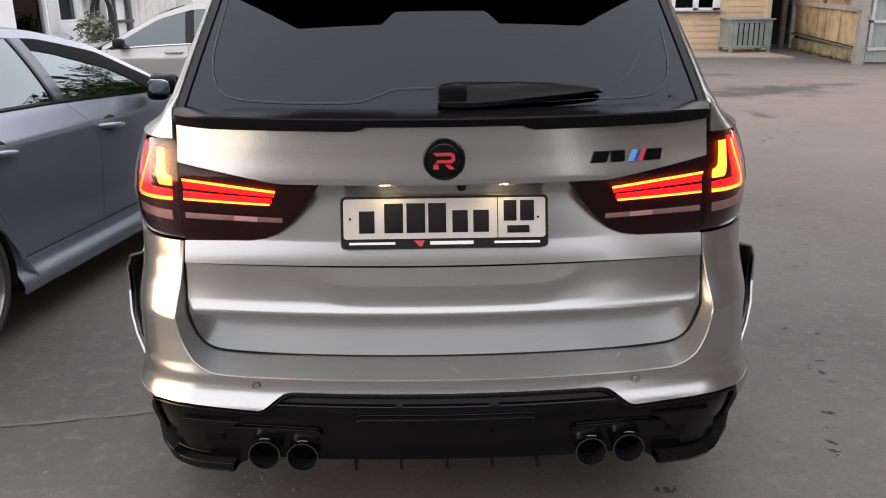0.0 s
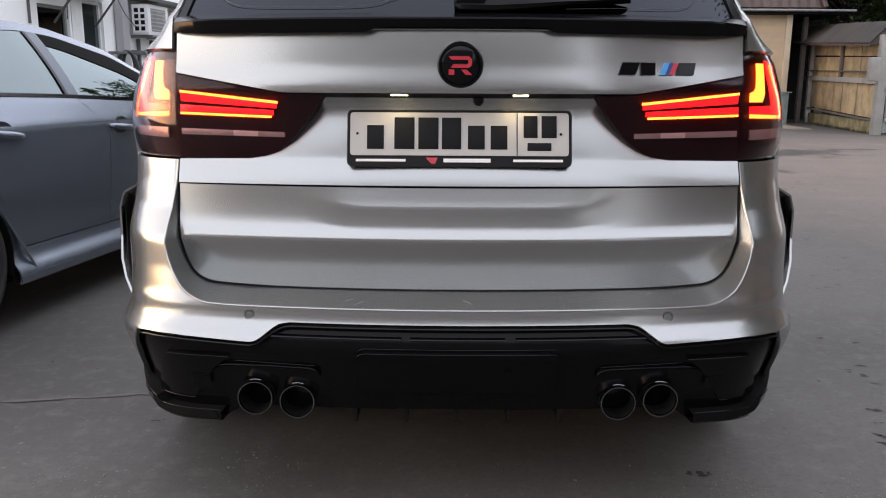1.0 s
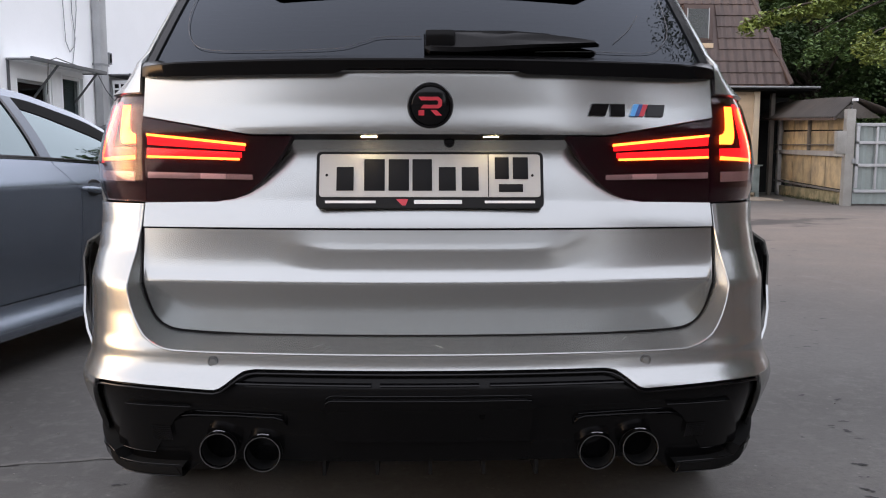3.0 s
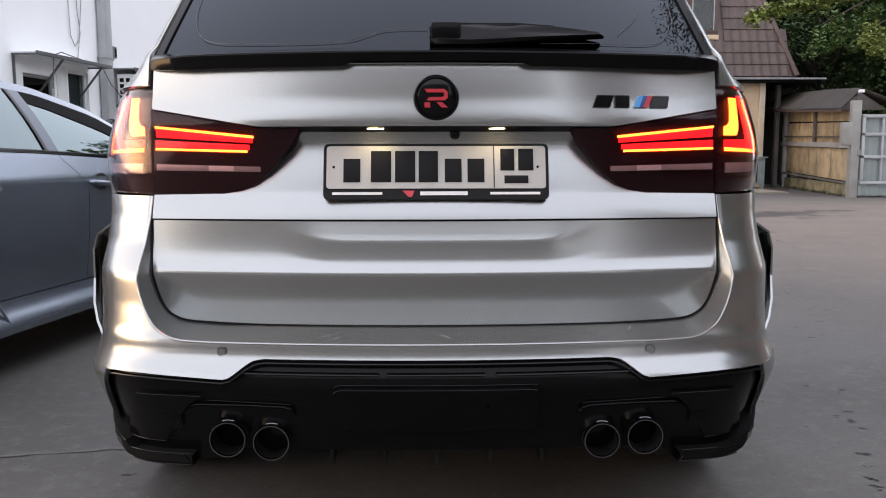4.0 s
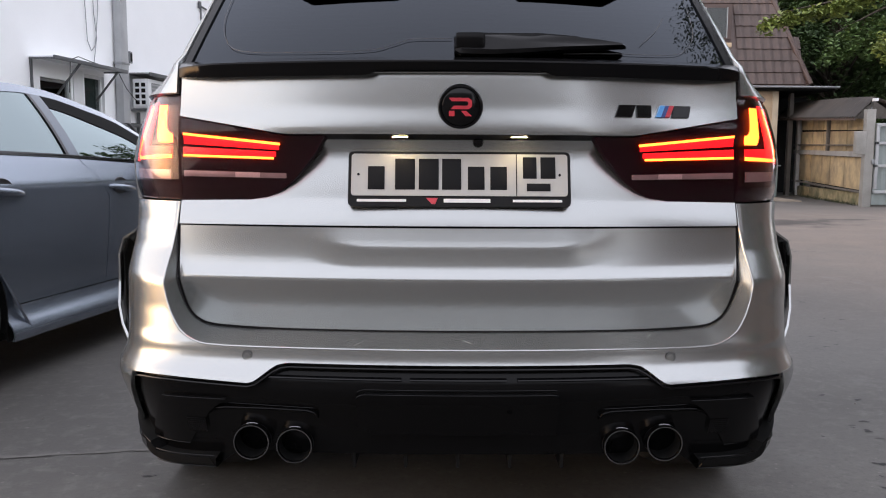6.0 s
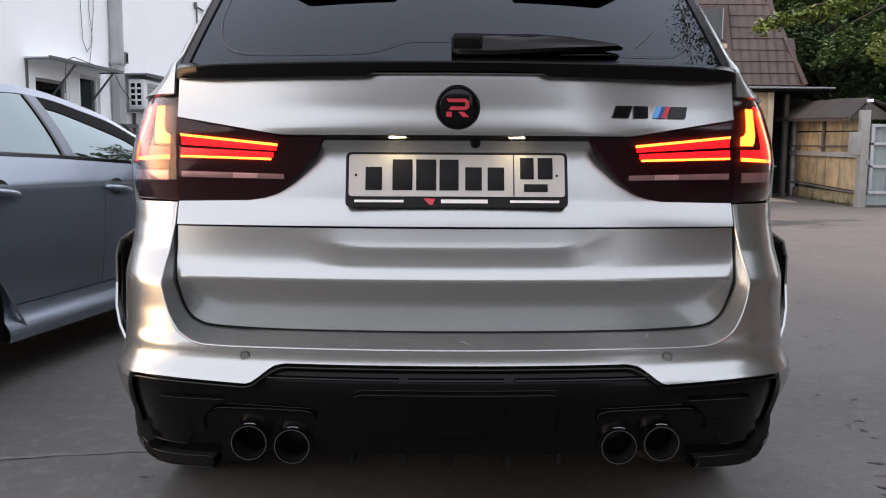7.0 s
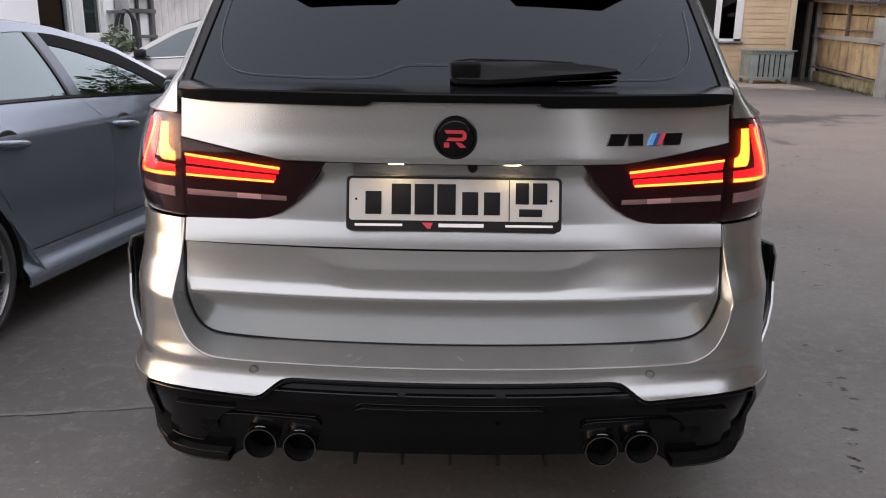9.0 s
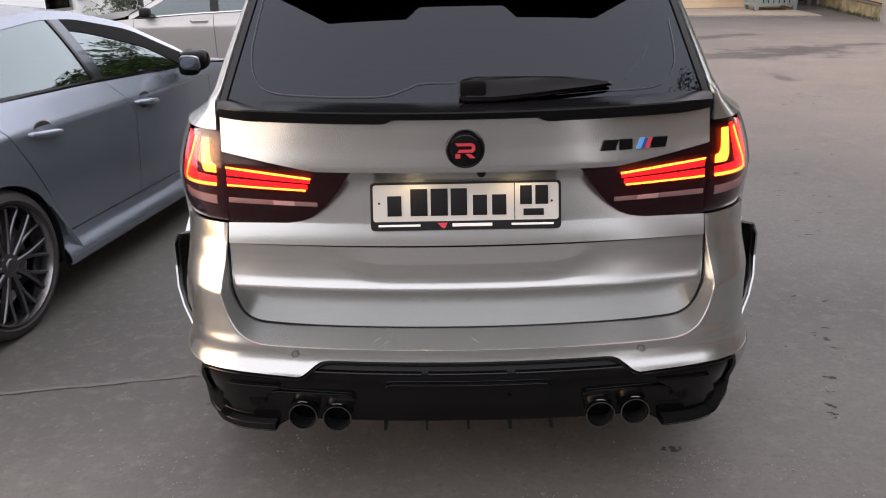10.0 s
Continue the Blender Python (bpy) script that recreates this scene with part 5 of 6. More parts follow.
part("case", box(0.10, 0.42, along(13.60), along(14.42), 2.12, 2.68, 0.02), WHITE_FRAME, unit)
part("fan_opening", box(0.42, 0.424, along(13.72), along(14.30), 2.19, 2.61, 0.002), GREY_METAL, unit, "grey fan grille")
for i in range(6):
    part("grille_bar", box(0.424, 0.432, along(13.72), along(14.30), 2.21 + 0.07 * i, 2.235 + 0.07 * i), PALE_METAL, unit)
part("side_grille", box(0.13, 0.39, along(13.60) - 0.006, along(13.60) - 0.001, 2.17, 2.63), DARK, unit, "dark square openings")
for x in (0.12, 0.243, 0.365):
    part("grille_bar", box(x, x + 0.035, along(13.60) - 0.018, along(13.60) - 0.006, 2.16, 2.64), WHITE_FRAME, unit)
for i in range(5):
    part("grille_bar", box(0.155, 0.365, along(13.60) - 0.0165, along(13.60) - 0.006, 2.16 + 0.111 * i, 2.195 + 0.111 * i), WHITE_FRAME, unit)
for y in (13.7, 14.3):
    part("bracket", box(0.0, 0.44, along(y), along(y) + 0.04, 2.07, 2.12), GREY_METAL, unit)
# thin roof over the unit and the boarding beside it
awning = thing("awning", "thin brown-grey sheet roof over the boarded wall", "awning", wall.matrix_world.copy())
part("roof_sheet", box(0.004, 0.5, along(13.52), along(17.6), 2.76, 2.785), GREY_METAL, awning)
part("front_board", box(0.501, 0.52, along(13.50), along(17.62), 2.72, 2.79, 0.003), IRON, awning, "dark front edge")
cladding = thing("cladding", "pale grey vertical boards under the sheet roof", "cladding", wall.matrix_world.copy(), kind="structure")
BOARD = material("pale_grey_boards", (0.74, 0.725, 0.71), 0.7, 0, 0.2, 30, 0.4, 2, bump=0.2, random_tint=0.06)
for i in range(10):
    part("board", box(0.003, 0.025, along(14.60 + 0.30 * i), along(14.885 + 0.30 * i), 0.1, 2.70, 0.004), BOARD, cladding)
rack = thing("steel_rack", "dark steel frame standing under the air conditioner", "rack", wall.matrix_world.copy())
for y0, y1 in ((13.40, 13.45), (13.86, 13.90), (14.36, 14.50)):
    part("upright", box(0.02, 0.08, along(y0), along(y1), 0.115, 2.06, 0.004), IRON, rack)
for z0, z1 in ((0.85, 0.91), (1.30, 1.36), (1.76, 1.84)):
    part("crossbar", box(0.081, 0.11, along(13.38), along(14.50), z0, z1, 0.004), IRON, rack)
vent = thing("vent_box", "small dark slotted box on the plaster wall", "box", wall.matrix_world.copy())
part("case", box(0.0, 0.05, along(13.64), along(13.74), 2.98, 3.20, 0.008), GREY_METAL, vent)
part("slot", box(0.05, 0.054, along(13.655), along(13.725), 3.01, 3.17, 0.001), DARK, vent, "dark slot")
hook = thing("wall_hook", "small grey hook on the plaster wall", "hook", wall.matrix_world.copy())
part("bent_rod", tube([(0.0, along(13.50), 3.50), (0.05, along(13.50), 3.51), (0.07, along(13.50), 3.46), (0.05, along(13.50), 3.38)], 0.012, 6), GREY_METAL, hook)
bracket = thing("wire_bracket", "thin dark wire bracket high on the plaster wall", "bracket", wall.matrix_world.copy())
part("upright", tube([(0.03, along(16.95), 3.9), (0.03, along(16.95), 4.75)], 0.018, 8), IRON, bracket)
part("arm", tube([(0.03, along(16.84), 4.66), (0.05, along(17.25), 4.62), (0.05, along(17.75), 4.60)], 0.022, 8), IRON, bracket)
part("insulator", tube([(0.04, along(16.86), 4.60), (0.04, along(16.86), 4.74)], 0.035, 8), IRON, bracket)
for n, path in enumerate(([(0.02, 12.17, 6.9), (0.03, 12.2, 4.2), (0.03, 12.25, 3.2), (0.05, 12.33, 3.03), (0.03, 12.5, 3.15), (0.03, 12.62, 3.8), (0.02, 12.7, 6.9)], [(0.02, 12.45, 6.9), (0.03, 12.48, 3.7), (0.03, 12.55, 3.3), (0.03, 12.4, 2.72)], [(0.44, 11.0, 2.2), (0.45, 11.05, 2.72), (0.46, 11.25, 2.79), (0.45, 11.6, 2.76), (0.44, 11.9, 2.74)], [(0.2, 12.95, 2.7), (0.25, 13.1, 2.45), (0.22, 13.45, 2.28), (0.2, 13.8, 2.22)])):
    smooth = []
    for a, b2 in zip(path, path[1:]):
        for q in steps(0, 1, 6)[:-1]:
            smooth.append((a[0] + (b2[0] - a[0]) * q, along(a[1] + (b2[1] - a[1]) * q), a[2] + (b2[2] - a[2]) * q))
    cable = thing("cable", "thin dark cable hanging on the wall", "cable", wall.matrix_world.copy())
    part("strand", tube(smooth, 0.008, 6), CABLE if n > 1 else GREY_METAL, cable)
coil = thing("cable_coil", "loops of dark cable hanging on the wall", "cable", wall.matrix_world.copy())
for k in range(4):
    x0, rx, rz = 0.30 + 0.02 * (k % 2), 0.10 + 0.04 * k, 0.36 + 0.035 * k
    part("loop", tube([(x0 + rx * math.cos(a), along(13.02) - 0.03 * k + 0.02 * math.sin(a * 2), 1.42 - 0.03 * k + rz * math.sin(a)) for a in steps(0, 2 * math.pi, 28)], 0.022, 8), CABLE, coil)
part("hook", box(0.0, 0.34, along(13.02) - 0.16, along(13.02) + 0.02, 1.74, 1.79, 0.01), GREY_METAL, coil)

# ---- house with the brown tiled roof ----
SIDING = material("beige_vinyl_siding", (0.66, 0.50, 0.33), 0.6, 0, 0.15, 30, 0.25, 2, random_tint=0.05)
TILE = material("brown_roof_tile", (0.098, 0.068, 0.058), 0.55, 0, 0.25, 30, 0.4, 3, random_tint=0.12)
BROWN = material("dark_brown_metal", (0.10, 0.065, 0.055), 0.5, 0, 0.3, 40, 0.3, 4)
CREAM = material("cream_corner_trim", (0.70, 0.58, 0.42), 0.6, 0, 0.1, 40, 0.2, 3)
house = thing("house", "beige sided house with steep brown tiled mansard roof", "house")
HY = 22.6
part("core", box(2.0, 10.06, HY + 0.06, HY + 7.0, 0, 3.3), DARK, house)
wx0, wx1, wz0, wz1 = 7.25, 8.68, 1.16, 2.62
z = 0.02
while z < 3.2:
    top = z + 0.178
    spans = [(2.0, 10.06)] if top < wz0 or z > wz1 else [(2.0, wx0), (wx1, 10.06)]
    for x0, x1 in spans:
        part("siding_board", prism([(0, 0), (0, 0.182), (0.010, 0.182), (0.028, 0.02), (0.028, 0.0)], x0, x1, m=Matrix.Translation((0, HY + 0.06, z)) @ Matrix(((0, 1, 0, 0), (-1, 0, 0, 0), (0, 0, 1, 0), (0, 0, 0, 1)))), SIDING, house)
    z = top
part("corner_trim", box(10.06, 10.24, HY - 0.02, HY + 0.16, 0, 3.25, 0.012), CREAM, house, "cream corner board")
part("end_wall", box(10.05, 10.16, HY + 0.16, HY + 7.0, 0, 3.3), SIDING, house)
window = part("house_window", box(wx0, wx1, HY + 0.02, HY + 0.10, wz0, wz1), DARK, house, "white framed two-light window")
bm = bmesh.new()
for a, b2, c, d in ((wx0, wx0 + 0.09, wz0, wz1), (wx1 - 0.22, wx1, wz0, wz1), (7.86, 8.03, wz0, wz1), (wx0, wx1, wz1 - 0.1, wz1), (wx0, wx1, wz0, wz0 + 0.08)):
    box(a, b2, HY - 0.03, HY + 0.06, c, d, 0.008, bm)
part("window_frame", bm, WHITE_FRAME, window, "white plastic frame")
part("window_sill", box(wx0 - 0.05, wx1 + 0.05, HY - 0.12, HY + 0.02, wz0 - 0.05, wz0 - 0.002, 0.006), GREY_METAL, window)
for a, b2 in ((wx0 + 0.09, 7.86), (8.03, wx1 - 0.22)):
    part("pane", box(a, b2, HY - 0.002, HY + 0.004, wz0 + 0.08, wz1 - 0.1), DARK_PANE, window)
part("eave", box(1.8, 11.75, HY - 0.55, HY + 0.4, 3.23, 3.285, 0.01), BROWN, house, "dark eave board")
part("soffit", box(1.8, 11.7, HY - 0.5, HY + 3.0, 3.17, 3.225), DARK, house)
part("gutter", tube([(1.8, HY - 0.58, 3.27), (11.8, HY - 0.58, 3.25)], 0.035, 10), GREY_METAL, house)


# roof plane: leans back as it rises, ends on the right in a slanting hip
def roof_at(x, h, out=0.0):
    return Vector((x, HY - 0.42 + 0.36 * h - out * 0.94, 3.34 + h + out * 0.3))


def hip(h):
    return 10.98 - 0.335 * h


part("roof_deck", sheet([[roof_at(2.0 + (hip(h) - 2.0) * u, h, -0.03) for u in steps(0, 1, 6)] for h in steps(0, 4.2, 8)], 0.02), BROWN, house)
part("roof_side", sheet([[roof_at(hip(h), h, -0.02), roof_at(hip(h), h, -0.02) + Vector((0.0, 6.0 - 0.5 * h, 0))] for h in steps(0, 4.2, 8)], 0.02), BROWN, house)
part("hip_cap", tube([roof_at(hip(h), h, 0.03) for h in steps(0, 4.2, 10)], 0.085, 8), BROWN, house, "brown ridge cap")
# dormer window in the roof
dormer = part("roof_window", box(7.80, 8.72, HY + 0.02, HY + 0.5, 4.62, 5.75), BROWN, house, "small roof window")
part("window_frame", prism([(7.84, 4.70), (8.68, 4.70), (8.68, 5.70), (7.84, 5.70)], HY - 0.02, HY + 0.018), BROWN, dormer)
for x0, x1 in ((7.90, 7.925), (8.555, 8.58)):
    part("frame_edge", box(x0, x1, HY - 0.04, HY - 0.019, 4.74, 5.64), PALE_METAL, dormer)
part("pane", box(7.92, 8.56, HY - 0.026, HY - 0.021, 4.76, 5.62), WINDOW_GLASS, dormer)
part("pane_backing", box(7.92, 8.56, HY - 0.02, HY - 0.0205 + 0.001, 4.76, 5.62), DARK, dormer)
part("dormer_foot", box(7.80, 8.72, HY - 0.06, HY + 0.3, 4.46, 4.60, 0.01), SIDING, dormer)
tile_mesh = None
PITCH, ROW = 0.272, 0.358
for r in range(10):
    h = r * ROW
    k = int((10.80 - hip(h + ROW) - 0.10) / PITCH)
    while True:
        k += 1
        x = 10.80 - PITCH * k
        if x < 5.4:
            break
        if 7.62 < x + PITCH / 2 < 8.85 and 0.98 < h + ROW / 2 < 2.5:
            continue
        if tile_mesh is None:
            grid = []
            for v in (0, 0.04, 1.0):
                row = []
                for u in steps(0, 1, 8):
                    wave = 0.5 + 0.5 * math.cos(2 * math.pi * (u - 0.5))
                    lift = (0.045 if v > 0 else 0.0) * (1 - 0.75 * v) + 0.045 * wave
                    hh = v * (ROW + 0.03) - 0.02 - 0.016 * wave * (v < 0.5)
                    row.append(Vector((u * PITCH, 0.36 * hh - lift * 0.94, hh + lift * 0.3)))
                grid.append(row)
            first = part("roof_tile", sheet(grid), TILE, house)
            tile_mesh = first.data
        else:
            first = new("roof_tile", tile_mesh)
            first.parent = house
        first.matrix_local = Matrix.Translation(roof_at(x, h))

# low concrete apron along the foot of the house
APRON = material("worn_concrete_apron", (0.34, 0.285, 0.225), 0.85, 0, 0.35, 60, 0.4, 1.6, bump=0.2)
apron = thing("pavement", "low worn concrete apron before the house", "pavement", kind="structure")
turned = Matrix(((1, 0, 0, 0), (0, 0, 1, 0), (0, 1, 0, 0), (0, 0, 0, 1)))
part("slab", prism([(1.0, 21.1), (4.4, 20.25), (6.3, 19.83), (7.9, 19.42), (9.45, 18.95), (9.75, 22.58), (1.0, 22.58)], 0.0, 0.036, m=turned), APRON, apron)

# crate-like planter before the house
PLANK = material("weathered_grey_planks", (0.24, 0.285, 0.275), 0.8, 0, 0.35, 25, 0.4, 3, bump=0.4, random_tint=0.1)
planter = thing("planter", "weathered grey slatted wooden box on legs", "planter", pose(8.50, 21.0, 0.036))
for i in range(7):
    part("slat", box(0.08 + 0.145 * i, 0.19 + 0.145 * i, 0.0, 0.025, 0.14, 0.86, 0.004), PLANK, planter)
for i in range(5):
    part("slat", box(-0.002, 0.022, 0.10 + 0.145 * i, 0.22 + 0.145 * i, 0.14, 0.86, 0.004), PLANK, planter)
for x in (0.0, 1.06):
    for y in (-0.01, 0.80):
        part("leg", box(x - 0.01, x + 0.09, y, y + 0.08, 0.0, 0.88, 0.006), PLANK, planter)
for z in (0.12, 0.80):
    part("rail", box(0.0, 1.14, -0.022, -0.002, z, z + 0.07, 0.004), PLANK, planter)
    part("rail", box(-0.03, -0.005, 0.0, 0.86, z, z + 0.07, 0.004), PLANK, planter)
part("top_board", box(-0.06, 1.21, -0.07, 0.92, 0.88, 0.92, 0.008), PLANK, planter)
part("inside", box(0.03, 1.10, 0.03, 0.82, 0.15, 0.86), DARK, planter)

# ---- fence with its small tiled roof, post and gate ----
fence = thing("fence", "beige panelled yard fence with dark beams and small brown roof", "fence", pose(10.2, 17.4, 0, 0, 0, -10.3), kind="structure")
PANEL = material("beige_fence_panel", (0.50, 0.38, 0.215), 0.7, 0, 0.4, 9, 0.8, 2.4, tint=(0.20, 0.16, 0.11), bump=0.3, random_tint=0.18)
OLD_BEAM = material("weathered_beam", (0.15, 0.135, 0.12), 0.8, 0, 0.4, 30, 0.4, 3, bump=0.4)
POST_PAINT = material("grey_painted_post", (0.335, 0.325, 0.30), 0.6, 0.1, 0.3, 40, 0.4, 3, bump=0.15)
PALE_BEAM = material("pale_painted_beam", (0.36, 0.345, 0.33), 0.7, 0, 0.3, 30, 0.4, 3, bump=0.2)
OLD_TILE = material("weathered_corrugated_sheet", (0.060, 0.050, 0.043), 0.75, 0, 0.5, 14, 0.6, 2, tint=(0.035, 0.031, 0.028))
SKIRT = material("dirty_mossy_skirt", (0.36, 0.29, 0.17), 0.9, 0, 0.5, 12, 0.9, 3.2, tint=(0.085, 0.095, 0.045), bump=0.4)
def rising(k):
    """The yard climbs a little along the fence."""
    return Matrix(((1, 0, 0, 0), (0, 1, 0, 0), (0, k, 1, 0), (0, 0, 0, 1)))


for a, b2 in ((0.0, 1.57), (1.59, 2.81), (2.83, 3.63), (3.65, 4.7), (4.72, 6.3)):
    part("fence_panel", box(0.03, 0.07, a, b2 - 0.03, 0.36, 1.15, 0.004, m=rising(0.022)), PANEL, fence)
for a, b2 in ((0.0, 1.49), (1.51, 2.98), (3.00, 3.58), (3.60, 4.7), (4.72, 6.3)):
    part("fence_panel", box(0.03, 0.07, a, b2 - 0.03, 1.16, 1.80, 0.004, m=rising(0.030)), PANEL, fence)
    part("fence_panel", box(0.03, 0.07, a, b2 - 0.03, 1.82, 2.12, 0.004, m=rising(0.036)), PANEL, fence)
part("backing", box(0.075, 0.10, 0.0, 6.5, 0.3, 2.1, m=rising(0.03)), DARK, fence)
part("skirt", box(0.0, 0.12, 0.0, 6.5, 0.0, 0.30, 0.01), SKIRT, fence)
for z0, z1, mat in ((1.17, 1.30, PALE_BEAM), (1.44, 1.475, OLD_BEAM), (0.30, 0.345, OLD_BEAM)):
    part("beam", box(-0.06, 0.03, -0.05, 6.5, z0, z1, 0.006, m=rising(0.020)), mat, fence)
part("stud", box(-0.05, 0.02, 2.90, 3.04, 1.32, 2.24, 0.006), OLD_BEAM, fence)
part("stud", box(-0.07, 0.06, 6.0, 6.28, 0.0, 2.45, 0.01), PALE_BEAM, fence)


def shelter(x, y):
    up = (x + 0.42) / 0.65 if x < 0.23 else 1 - (x - 0.23) / 0.9
    return Vector((x, y + 0.75 * max(0.0, min(up, 1.0)) * max(0.0, 1 - (y + 0.5) / 3), 2.13 + 0.50 * up + 0.048 * y + 0.030 * math.cos(y * 2 * math.pi / 0.19)))


part("fence_roof", sheet([[shelter(x, y) for y in steps(-0.55, 7.6, 250)] for x in (-0.42, -0.2, 0.0, 0.23, 0.5, 0.95)], 0.01), OLD_TILE, fence, "corrugated weathered brown roof")
part("roof_board", box(-0.40, -0.36, -0.4, 7.4, 2.05, 2.12, m=rising(0.048)), BROWN, fence)
part("gable", prism([(-0.30, 2.10), (0.23, 2.52), (0.85, 2.10)], 0.20, 0.22), OLD_BEAM, fence)
back = thing("wall_north", "dark shed behind the passage", "wall", kind="structure")
part("shed_wall", box(10.3, 12.4, 25.4, 25.6, 0, 3.2), DARK, back)
part("passage_post", box(10.86, 10.98, 23.2, 23.35, 0, 3.2), OLD_BEAM, back)
post = thing("gate_post", "pale grey square metal gate post", "post", pose(10.03, 16.93, 0))
part("shaft", box(-0.105, 0.105, -0.08, 0.08, 0, 2.28, 0.008), POST_PAINT, post)
part("hinge", box(0.06, 0.14, -0.10, -0.06, 1.0, 1.12, 0.01), GREY_METAL, post)
lamp = part("post_lamp", tube([(0.0, -0.06, 2.28), (0.0, -0.06, 2.42), (0.0, -0.16, 2.48)], 0.018, 8), GREY_METAL, post)
part("lamp_head", box(-0.05, 0.05, -0.26, -0.14, 2.45, 2.52, 0.012), WHITE_FRAME, lamp)
ebox = thing("meter_box", "pale grey metal box on the gate post", "box", pose(9.735, 16.90, 0))
part("case", box(-0.06, 0.18, -0.10, 0.03, 1.23, 1.77, 0.012), POST_PAINT, ebox)
part("lid", box(-0.045, 0.165, -0.112, -0.102, 1.26, 1.74, 0.004), POST_PAINT, ebox)
gate_thing = thing("yard_gate", "pale corrugated metal yard gate in a steel frame", "gate", pose(10.16, 16.9, 0))
GATE_SHEET = material("pale_green_sheet", (0.27, 0.31, 0.30), 0.5, 0.2, 0.15, 30, 0.35, 1.5)
rows = [[Vector((u, 0.02 * (1 if (i // 2) % 2 else -1), z)) for z in (0.05, 1.96)] for i, u in enumerate(np.repeat(np.arange(0.0, 4.0, 0.10), 2) + np.tile([0.0, 0.02], 40))]
part("corrugated_sheet", sheet(rows, 0.004), GATE_SHEET, gate_thing)
for z in (0.32, 0.93, 1.46, 1.88):
    part("gate_rail", box(0.0, 4.0, -0.09, -0.03, z, z + 0.07, 0.006), PALE_METAL, gate_thing)
part("gate_stile", box(0.0, 0.07, -0.09, -0.03, 0.43, 1.90, 0.006), PALE_METAL, gate_thing)
part("gate_brace", box(0.47, 0.52, -0.086, -0.034, 0.40, 1.87, 0.006), PALE_METAL, gate_thing)

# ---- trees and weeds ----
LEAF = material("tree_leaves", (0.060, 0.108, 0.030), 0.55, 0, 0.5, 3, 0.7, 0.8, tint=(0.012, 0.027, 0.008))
# the tree leaves again in a lit tone, sunlight put into the colour
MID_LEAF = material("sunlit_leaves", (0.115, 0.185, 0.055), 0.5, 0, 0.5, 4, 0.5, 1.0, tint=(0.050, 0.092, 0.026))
LIGHT_LEAF = material("lighter_leaves", (0.20, 0.24, 0.05), 0.55, 0, 0.5, 5, 0.5, 1.5, tint=(0.08, 0.13, 0.03))
BUSH_LEAF = material("dusty_bush_leaves", (0.27, 0.31, 0.22), 0.6, 0, 0.5, 5, 0.5, 1.5, tint=(0.13, 0.16, 0.10))
WEED = material("dusty_weeds", (0.075, 0.085, 0.040), 0.7, 0, 0.5, 6, 0.5, 2)
BARK = material("brown_bark", (0.055, 0.042, 0.033), 0.9, 0, 0.5, 25, 0.5, 4, bump=0.6)


def leaves(bm, centre, radius, count, size, flat=0.8):
    for _ in range(count):
        d = Vector((random.gauss(0, 1), random.gauss(0, 1), random.gauss(0, 1) * flat))
        d = d.normalized() * radius * random.uniform(0.35, 1.05)
        p = Vector(centre) + d
        turn = Euler((random.uniform(-0.9, 0.9), random.uniform(-0.9, 0.9), random.uniform(0, 6.28))).to_matrix()
        s = size * random.uniform(0.6, 1.4)
        quad = [p + turn @ Vector(v) * s for v in ((0, -0.5, 0), (0.26, 0.0, 0.06), (0, 0.6, 0), (-0.26, 0.0, 0.06))]
        bm.faces.new([bm.verts.new(v) for v in quad])


def tree(x, y, height, spread, count=7000, size=0.16, light=0.12, seed=0):
    random.seed(100 + seed)
    t = thing("tree", "leafy green tree behind the yard", "tree", group="trees behind the yard")
    base = Vector((x, y, 0))
    trunk = part("trunk", tube([base + Vector((0.12 * noise.noise(Vector((seed, h, 0))), 0.1 * noise.noise(Vector((h, seed, 1))), h)) for h in steps(0, height * 0.75, 8)], [0.20 * (1 - 0.09 * i) for i in range(9)], 10), BARK, t)
    crown, lit_sprays = bmesh.new(), bmesh.new()
    clumps = 34
    for i in range(clumps):
        a, h = random.uniform(0, 6.28), random.uniform(0.22, 1.0)
        r = spread * (1 - 0.55 * abs(h - 0.5)) * random.uniform(0.35, 1.0)
        c = base + Vector((r * math.cos(a), r * math.sin(a), height * h))
        part("limb", tube([base + Vector((0, 0, height * h * 0.65)), base + Vector((r * 0.5 * math.cos(a), r * 0.5 * math.sin(a), height * h * 0.85)), c], [0.07, 0.045, 0.012], 6), BARK, trunk)
        # some clumps take the lit leaf colour
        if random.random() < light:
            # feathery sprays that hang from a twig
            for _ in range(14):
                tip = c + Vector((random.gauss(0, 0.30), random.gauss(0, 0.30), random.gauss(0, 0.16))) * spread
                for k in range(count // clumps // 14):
                    leaves(lit_sprays, tip + Vector((random.gauss(0, 0.10), random.gauss(0, 0.10), -0.5 * random.random())), 0.12, 1, size * 0.9, 0.5)
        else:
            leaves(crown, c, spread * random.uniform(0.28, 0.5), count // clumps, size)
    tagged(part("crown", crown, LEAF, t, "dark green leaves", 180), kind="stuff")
    tagged(part("lighter_leaves", lit_sprays, MID_LEAF, t, "lighter green leaves", 180), kind="stuff")
    return t


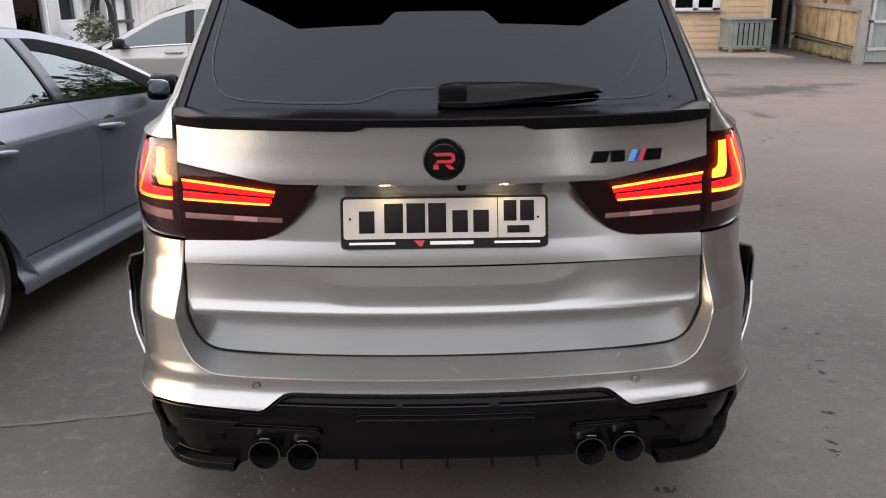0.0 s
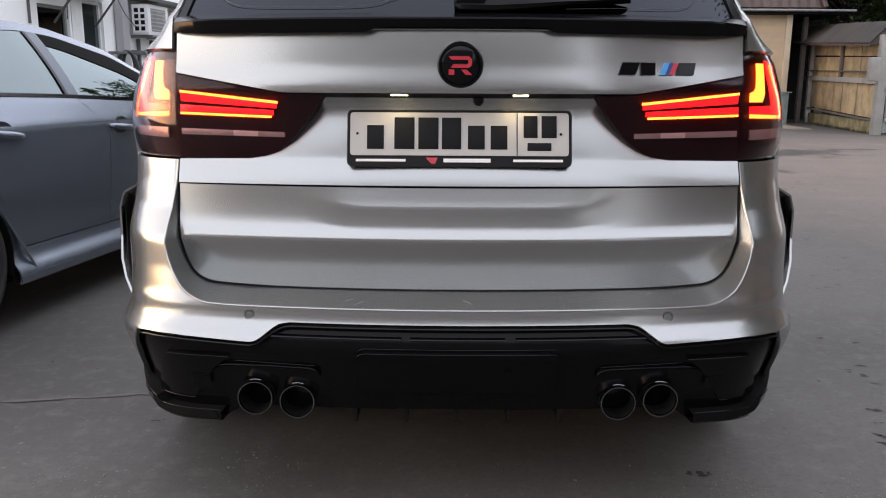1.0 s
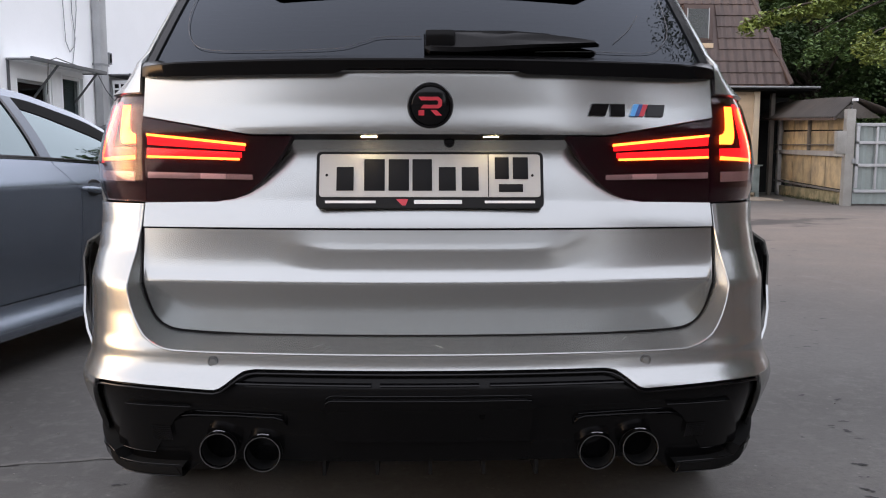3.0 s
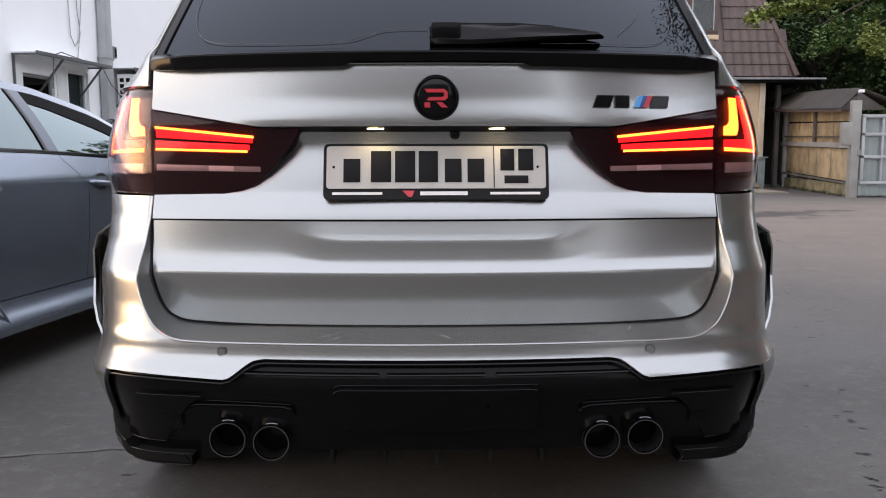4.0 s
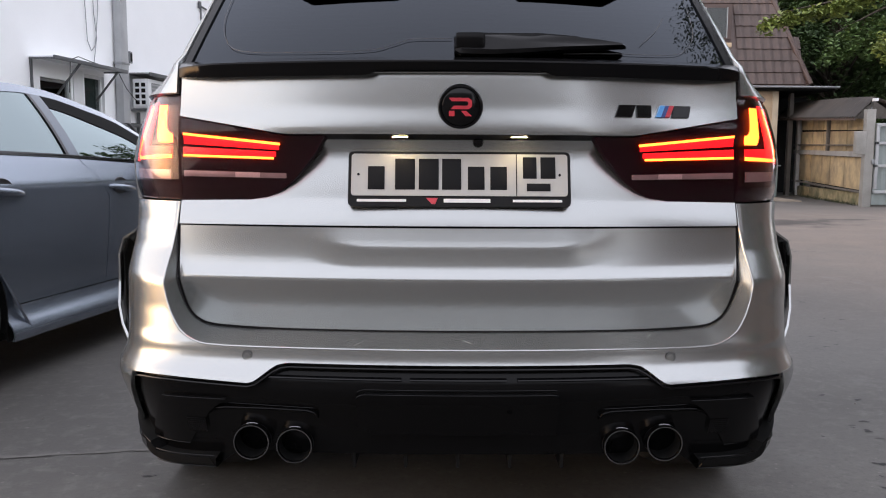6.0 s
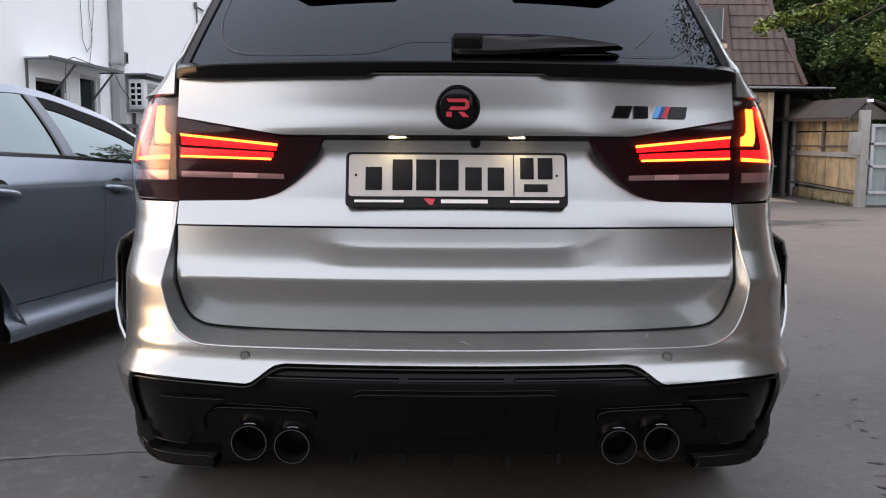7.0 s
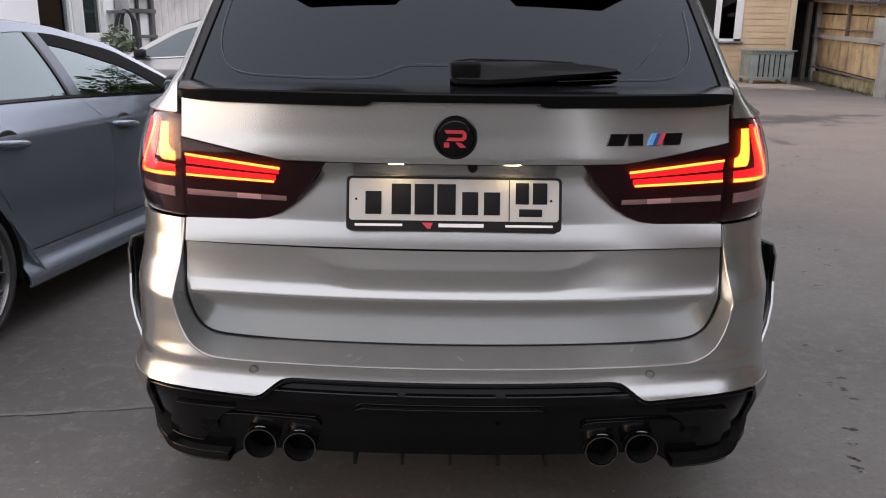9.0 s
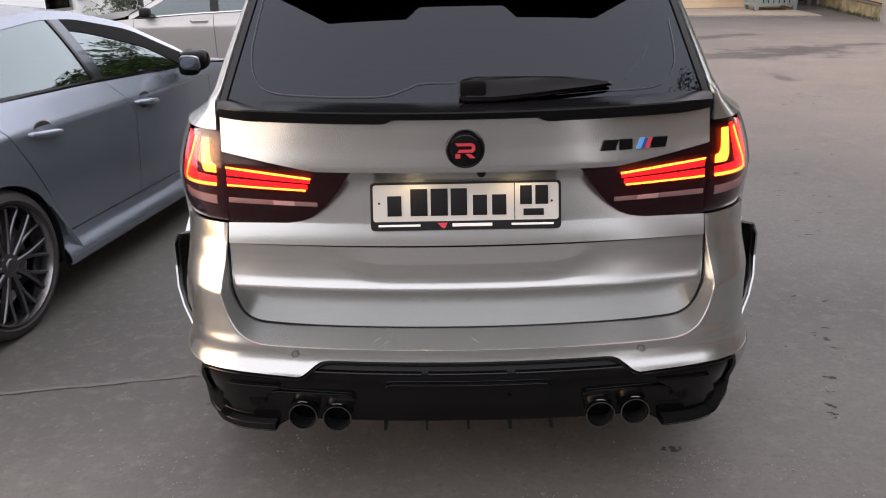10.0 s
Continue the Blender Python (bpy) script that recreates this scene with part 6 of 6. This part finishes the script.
for n, (x, y, h, s) in enumerate(((13.6, 26.0, 8.5, 2.6), (16.8, 23.5, 10, 3.0), (15.0, 30.0, 16.5, 4.2), (19.5, 20.5, 10, 3.0), (12.6, 31.5, 17.5, 4.2), (20.0, 28.0, 13, 3.6), (17.2, 27.0, 9, 3.0), (16.4, 33.0, 17.5, 4.4), (22.5, 24.5, 12, 3.4), (9.6, 33.5, 11, 4.2), (7.7, 1.7, 10.2, 2.0), (8.0, -2.3, 9.2, 1.9))):
    tree(x, y, h, s, 22000 if y > 5 else 40000, 0.26 if y > 29 else (0.16 if y > 5 else 0.075), 0.38 if n < 9 else 0.1, n)
random.seed(31)
bm = bmesh.new()
for _ in range(16000):
    x = random.uniform(9.5, 34)
    z = random.uniform(0, 1) ** 0.8 * (13 + 2.5 * noise.noise(Vector((x * 0.3, 0, 0))))
    leaves(bm, (x, 38.5 - 0.35 * (x - 9.5) + random.uniform(-1, 1), z), 0.3, 1, 1.0)
tagged(part("far_woods", bm, LEAF, None, "", 180), "dense dark green woods behind the yard", "woods", kind="stuff")


def bough(path, mat, label, sprays, count, size, fall):
    """A limb that reaches out of a tree, with leaves hanging from its outer part."""
    t = thing("bough", label, "branch")
    path = [Vector(p) for p in path]
    part("stem", tube(path, [0.06, 0.045, 0.03, 0.02, 0.008], 7), BARK, t)
    bm = bmesh.new()
    for q in steps(0.25, 1, sprays):
        i = min(int(q * 4), 3)
        c = path[i].lerp(path[i + 1], q * 4 - i)
        leaves(bm, c + Vector((random.gauss(0, 0.1 + fall * 0.3), random.gauss(0, fall * 0.3), -0.12 - (0.16 + fall) * random.random())), 0.24, count, size, 0.6)
    tagged(part("leaves", bm, mat, t, "bright green leaves", 180), kind="stuff")


random.seed(7)
bough([(14.5, 20.8, 6.5), (11.8, 20.1, 5.75), (10.6, 19.9, 5.35), (9.5, 19.8, 5.1), (8.6, 19.8, 4.85)], LIGHT_LEAF, "overhanging bough with bright green leaves", 26, 60, 0.15, 0.0)
bough([(16.8, 23.4, 5.6), (14.6, 21.6, 5.3), (13.2, 20.6, 4.9), (12.3, 20.0, 4.6), (11.75, 19.6, 4.35)], LIGHT_LEAF, "leafy bough hanging beside the gate", 26, 46, 0.13, 0.5)
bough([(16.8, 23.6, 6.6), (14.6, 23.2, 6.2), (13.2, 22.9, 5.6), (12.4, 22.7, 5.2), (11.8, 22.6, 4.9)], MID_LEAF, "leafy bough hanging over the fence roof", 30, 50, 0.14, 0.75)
bm = bmesh.new()
for _ in range(260):
    p = fence.matrix_world @ Vector((random.uniform(-0.25, 0.0), random.uniform(-0.2, 5.0) ** 1.0, 0))
    h = random.uniform(0.03, 0.11)
    d = Vector((random.uniform(-0.05, 0.05), random.uniform(-0.05, 0.05), h))
    bm.faces.new([bm.verts.new(v) for v in (p + Vector((-0.008, 0, 0)), p + Vector((0.008, 0, 0)), p + d)])
tagged(part("weeds", bm, WEED, None, "", 180), "thin green weeds along the fence foot", "grass", kind="stuff")
bush = thing("bush", "pale green bush before the white wall", "bush")
bm = bmesh.new()
for c, r in (((-5.85, 11.4, 0.55), 0.5), ((-5.65, 12.0, 0.68), 0.45), ((-5.55, 12.5, 0.5), 0.45), ((-5.9, 10.7, 0.5), 0.4), ((-5.65, 12.1, 1.15), 0.3)):
    leaves(bm, c, r, 420, 0.09)
part("stems", tube([(-5.65, 11.9, 0), (-5.65, 12.0, 0.9)], [0.03, 0.012], 6), BARK, bush)
tagged(part("leaves", bm, BUSH_LEAF, bush, "pale green leaves", 180), kind="stuff")

# ---- unseen walls round the yard: they close it and shape the car's reflections ----
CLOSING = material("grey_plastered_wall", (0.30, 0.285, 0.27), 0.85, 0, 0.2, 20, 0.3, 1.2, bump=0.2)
# height and tone set for the dark-to-bright gradient in the tailgate paint
closing = thing("wall_south", "unseen grey wall added to darken the tailgate's reflections", "wall", kind="structure")
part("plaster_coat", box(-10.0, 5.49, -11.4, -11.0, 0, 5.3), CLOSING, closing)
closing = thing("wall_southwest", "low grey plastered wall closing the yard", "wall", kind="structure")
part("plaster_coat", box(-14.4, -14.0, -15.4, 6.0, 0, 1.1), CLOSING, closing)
# added out of view, brown and high to darken the car's right side
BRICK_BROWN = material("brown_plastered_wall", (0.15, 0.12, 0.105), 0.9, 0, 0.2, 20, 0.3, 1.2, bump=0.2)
closing = thing("wall_east", "unseen brown wall added to darken the car's right-hand reflections", "wall", kind="structure")
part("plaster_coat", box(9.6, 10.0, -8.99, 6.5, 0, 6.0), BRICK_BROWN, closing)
closing = thing("wall_southeast", "unseen brown wall added to darken the car's right-hand reflections", "wall", kind="structure")
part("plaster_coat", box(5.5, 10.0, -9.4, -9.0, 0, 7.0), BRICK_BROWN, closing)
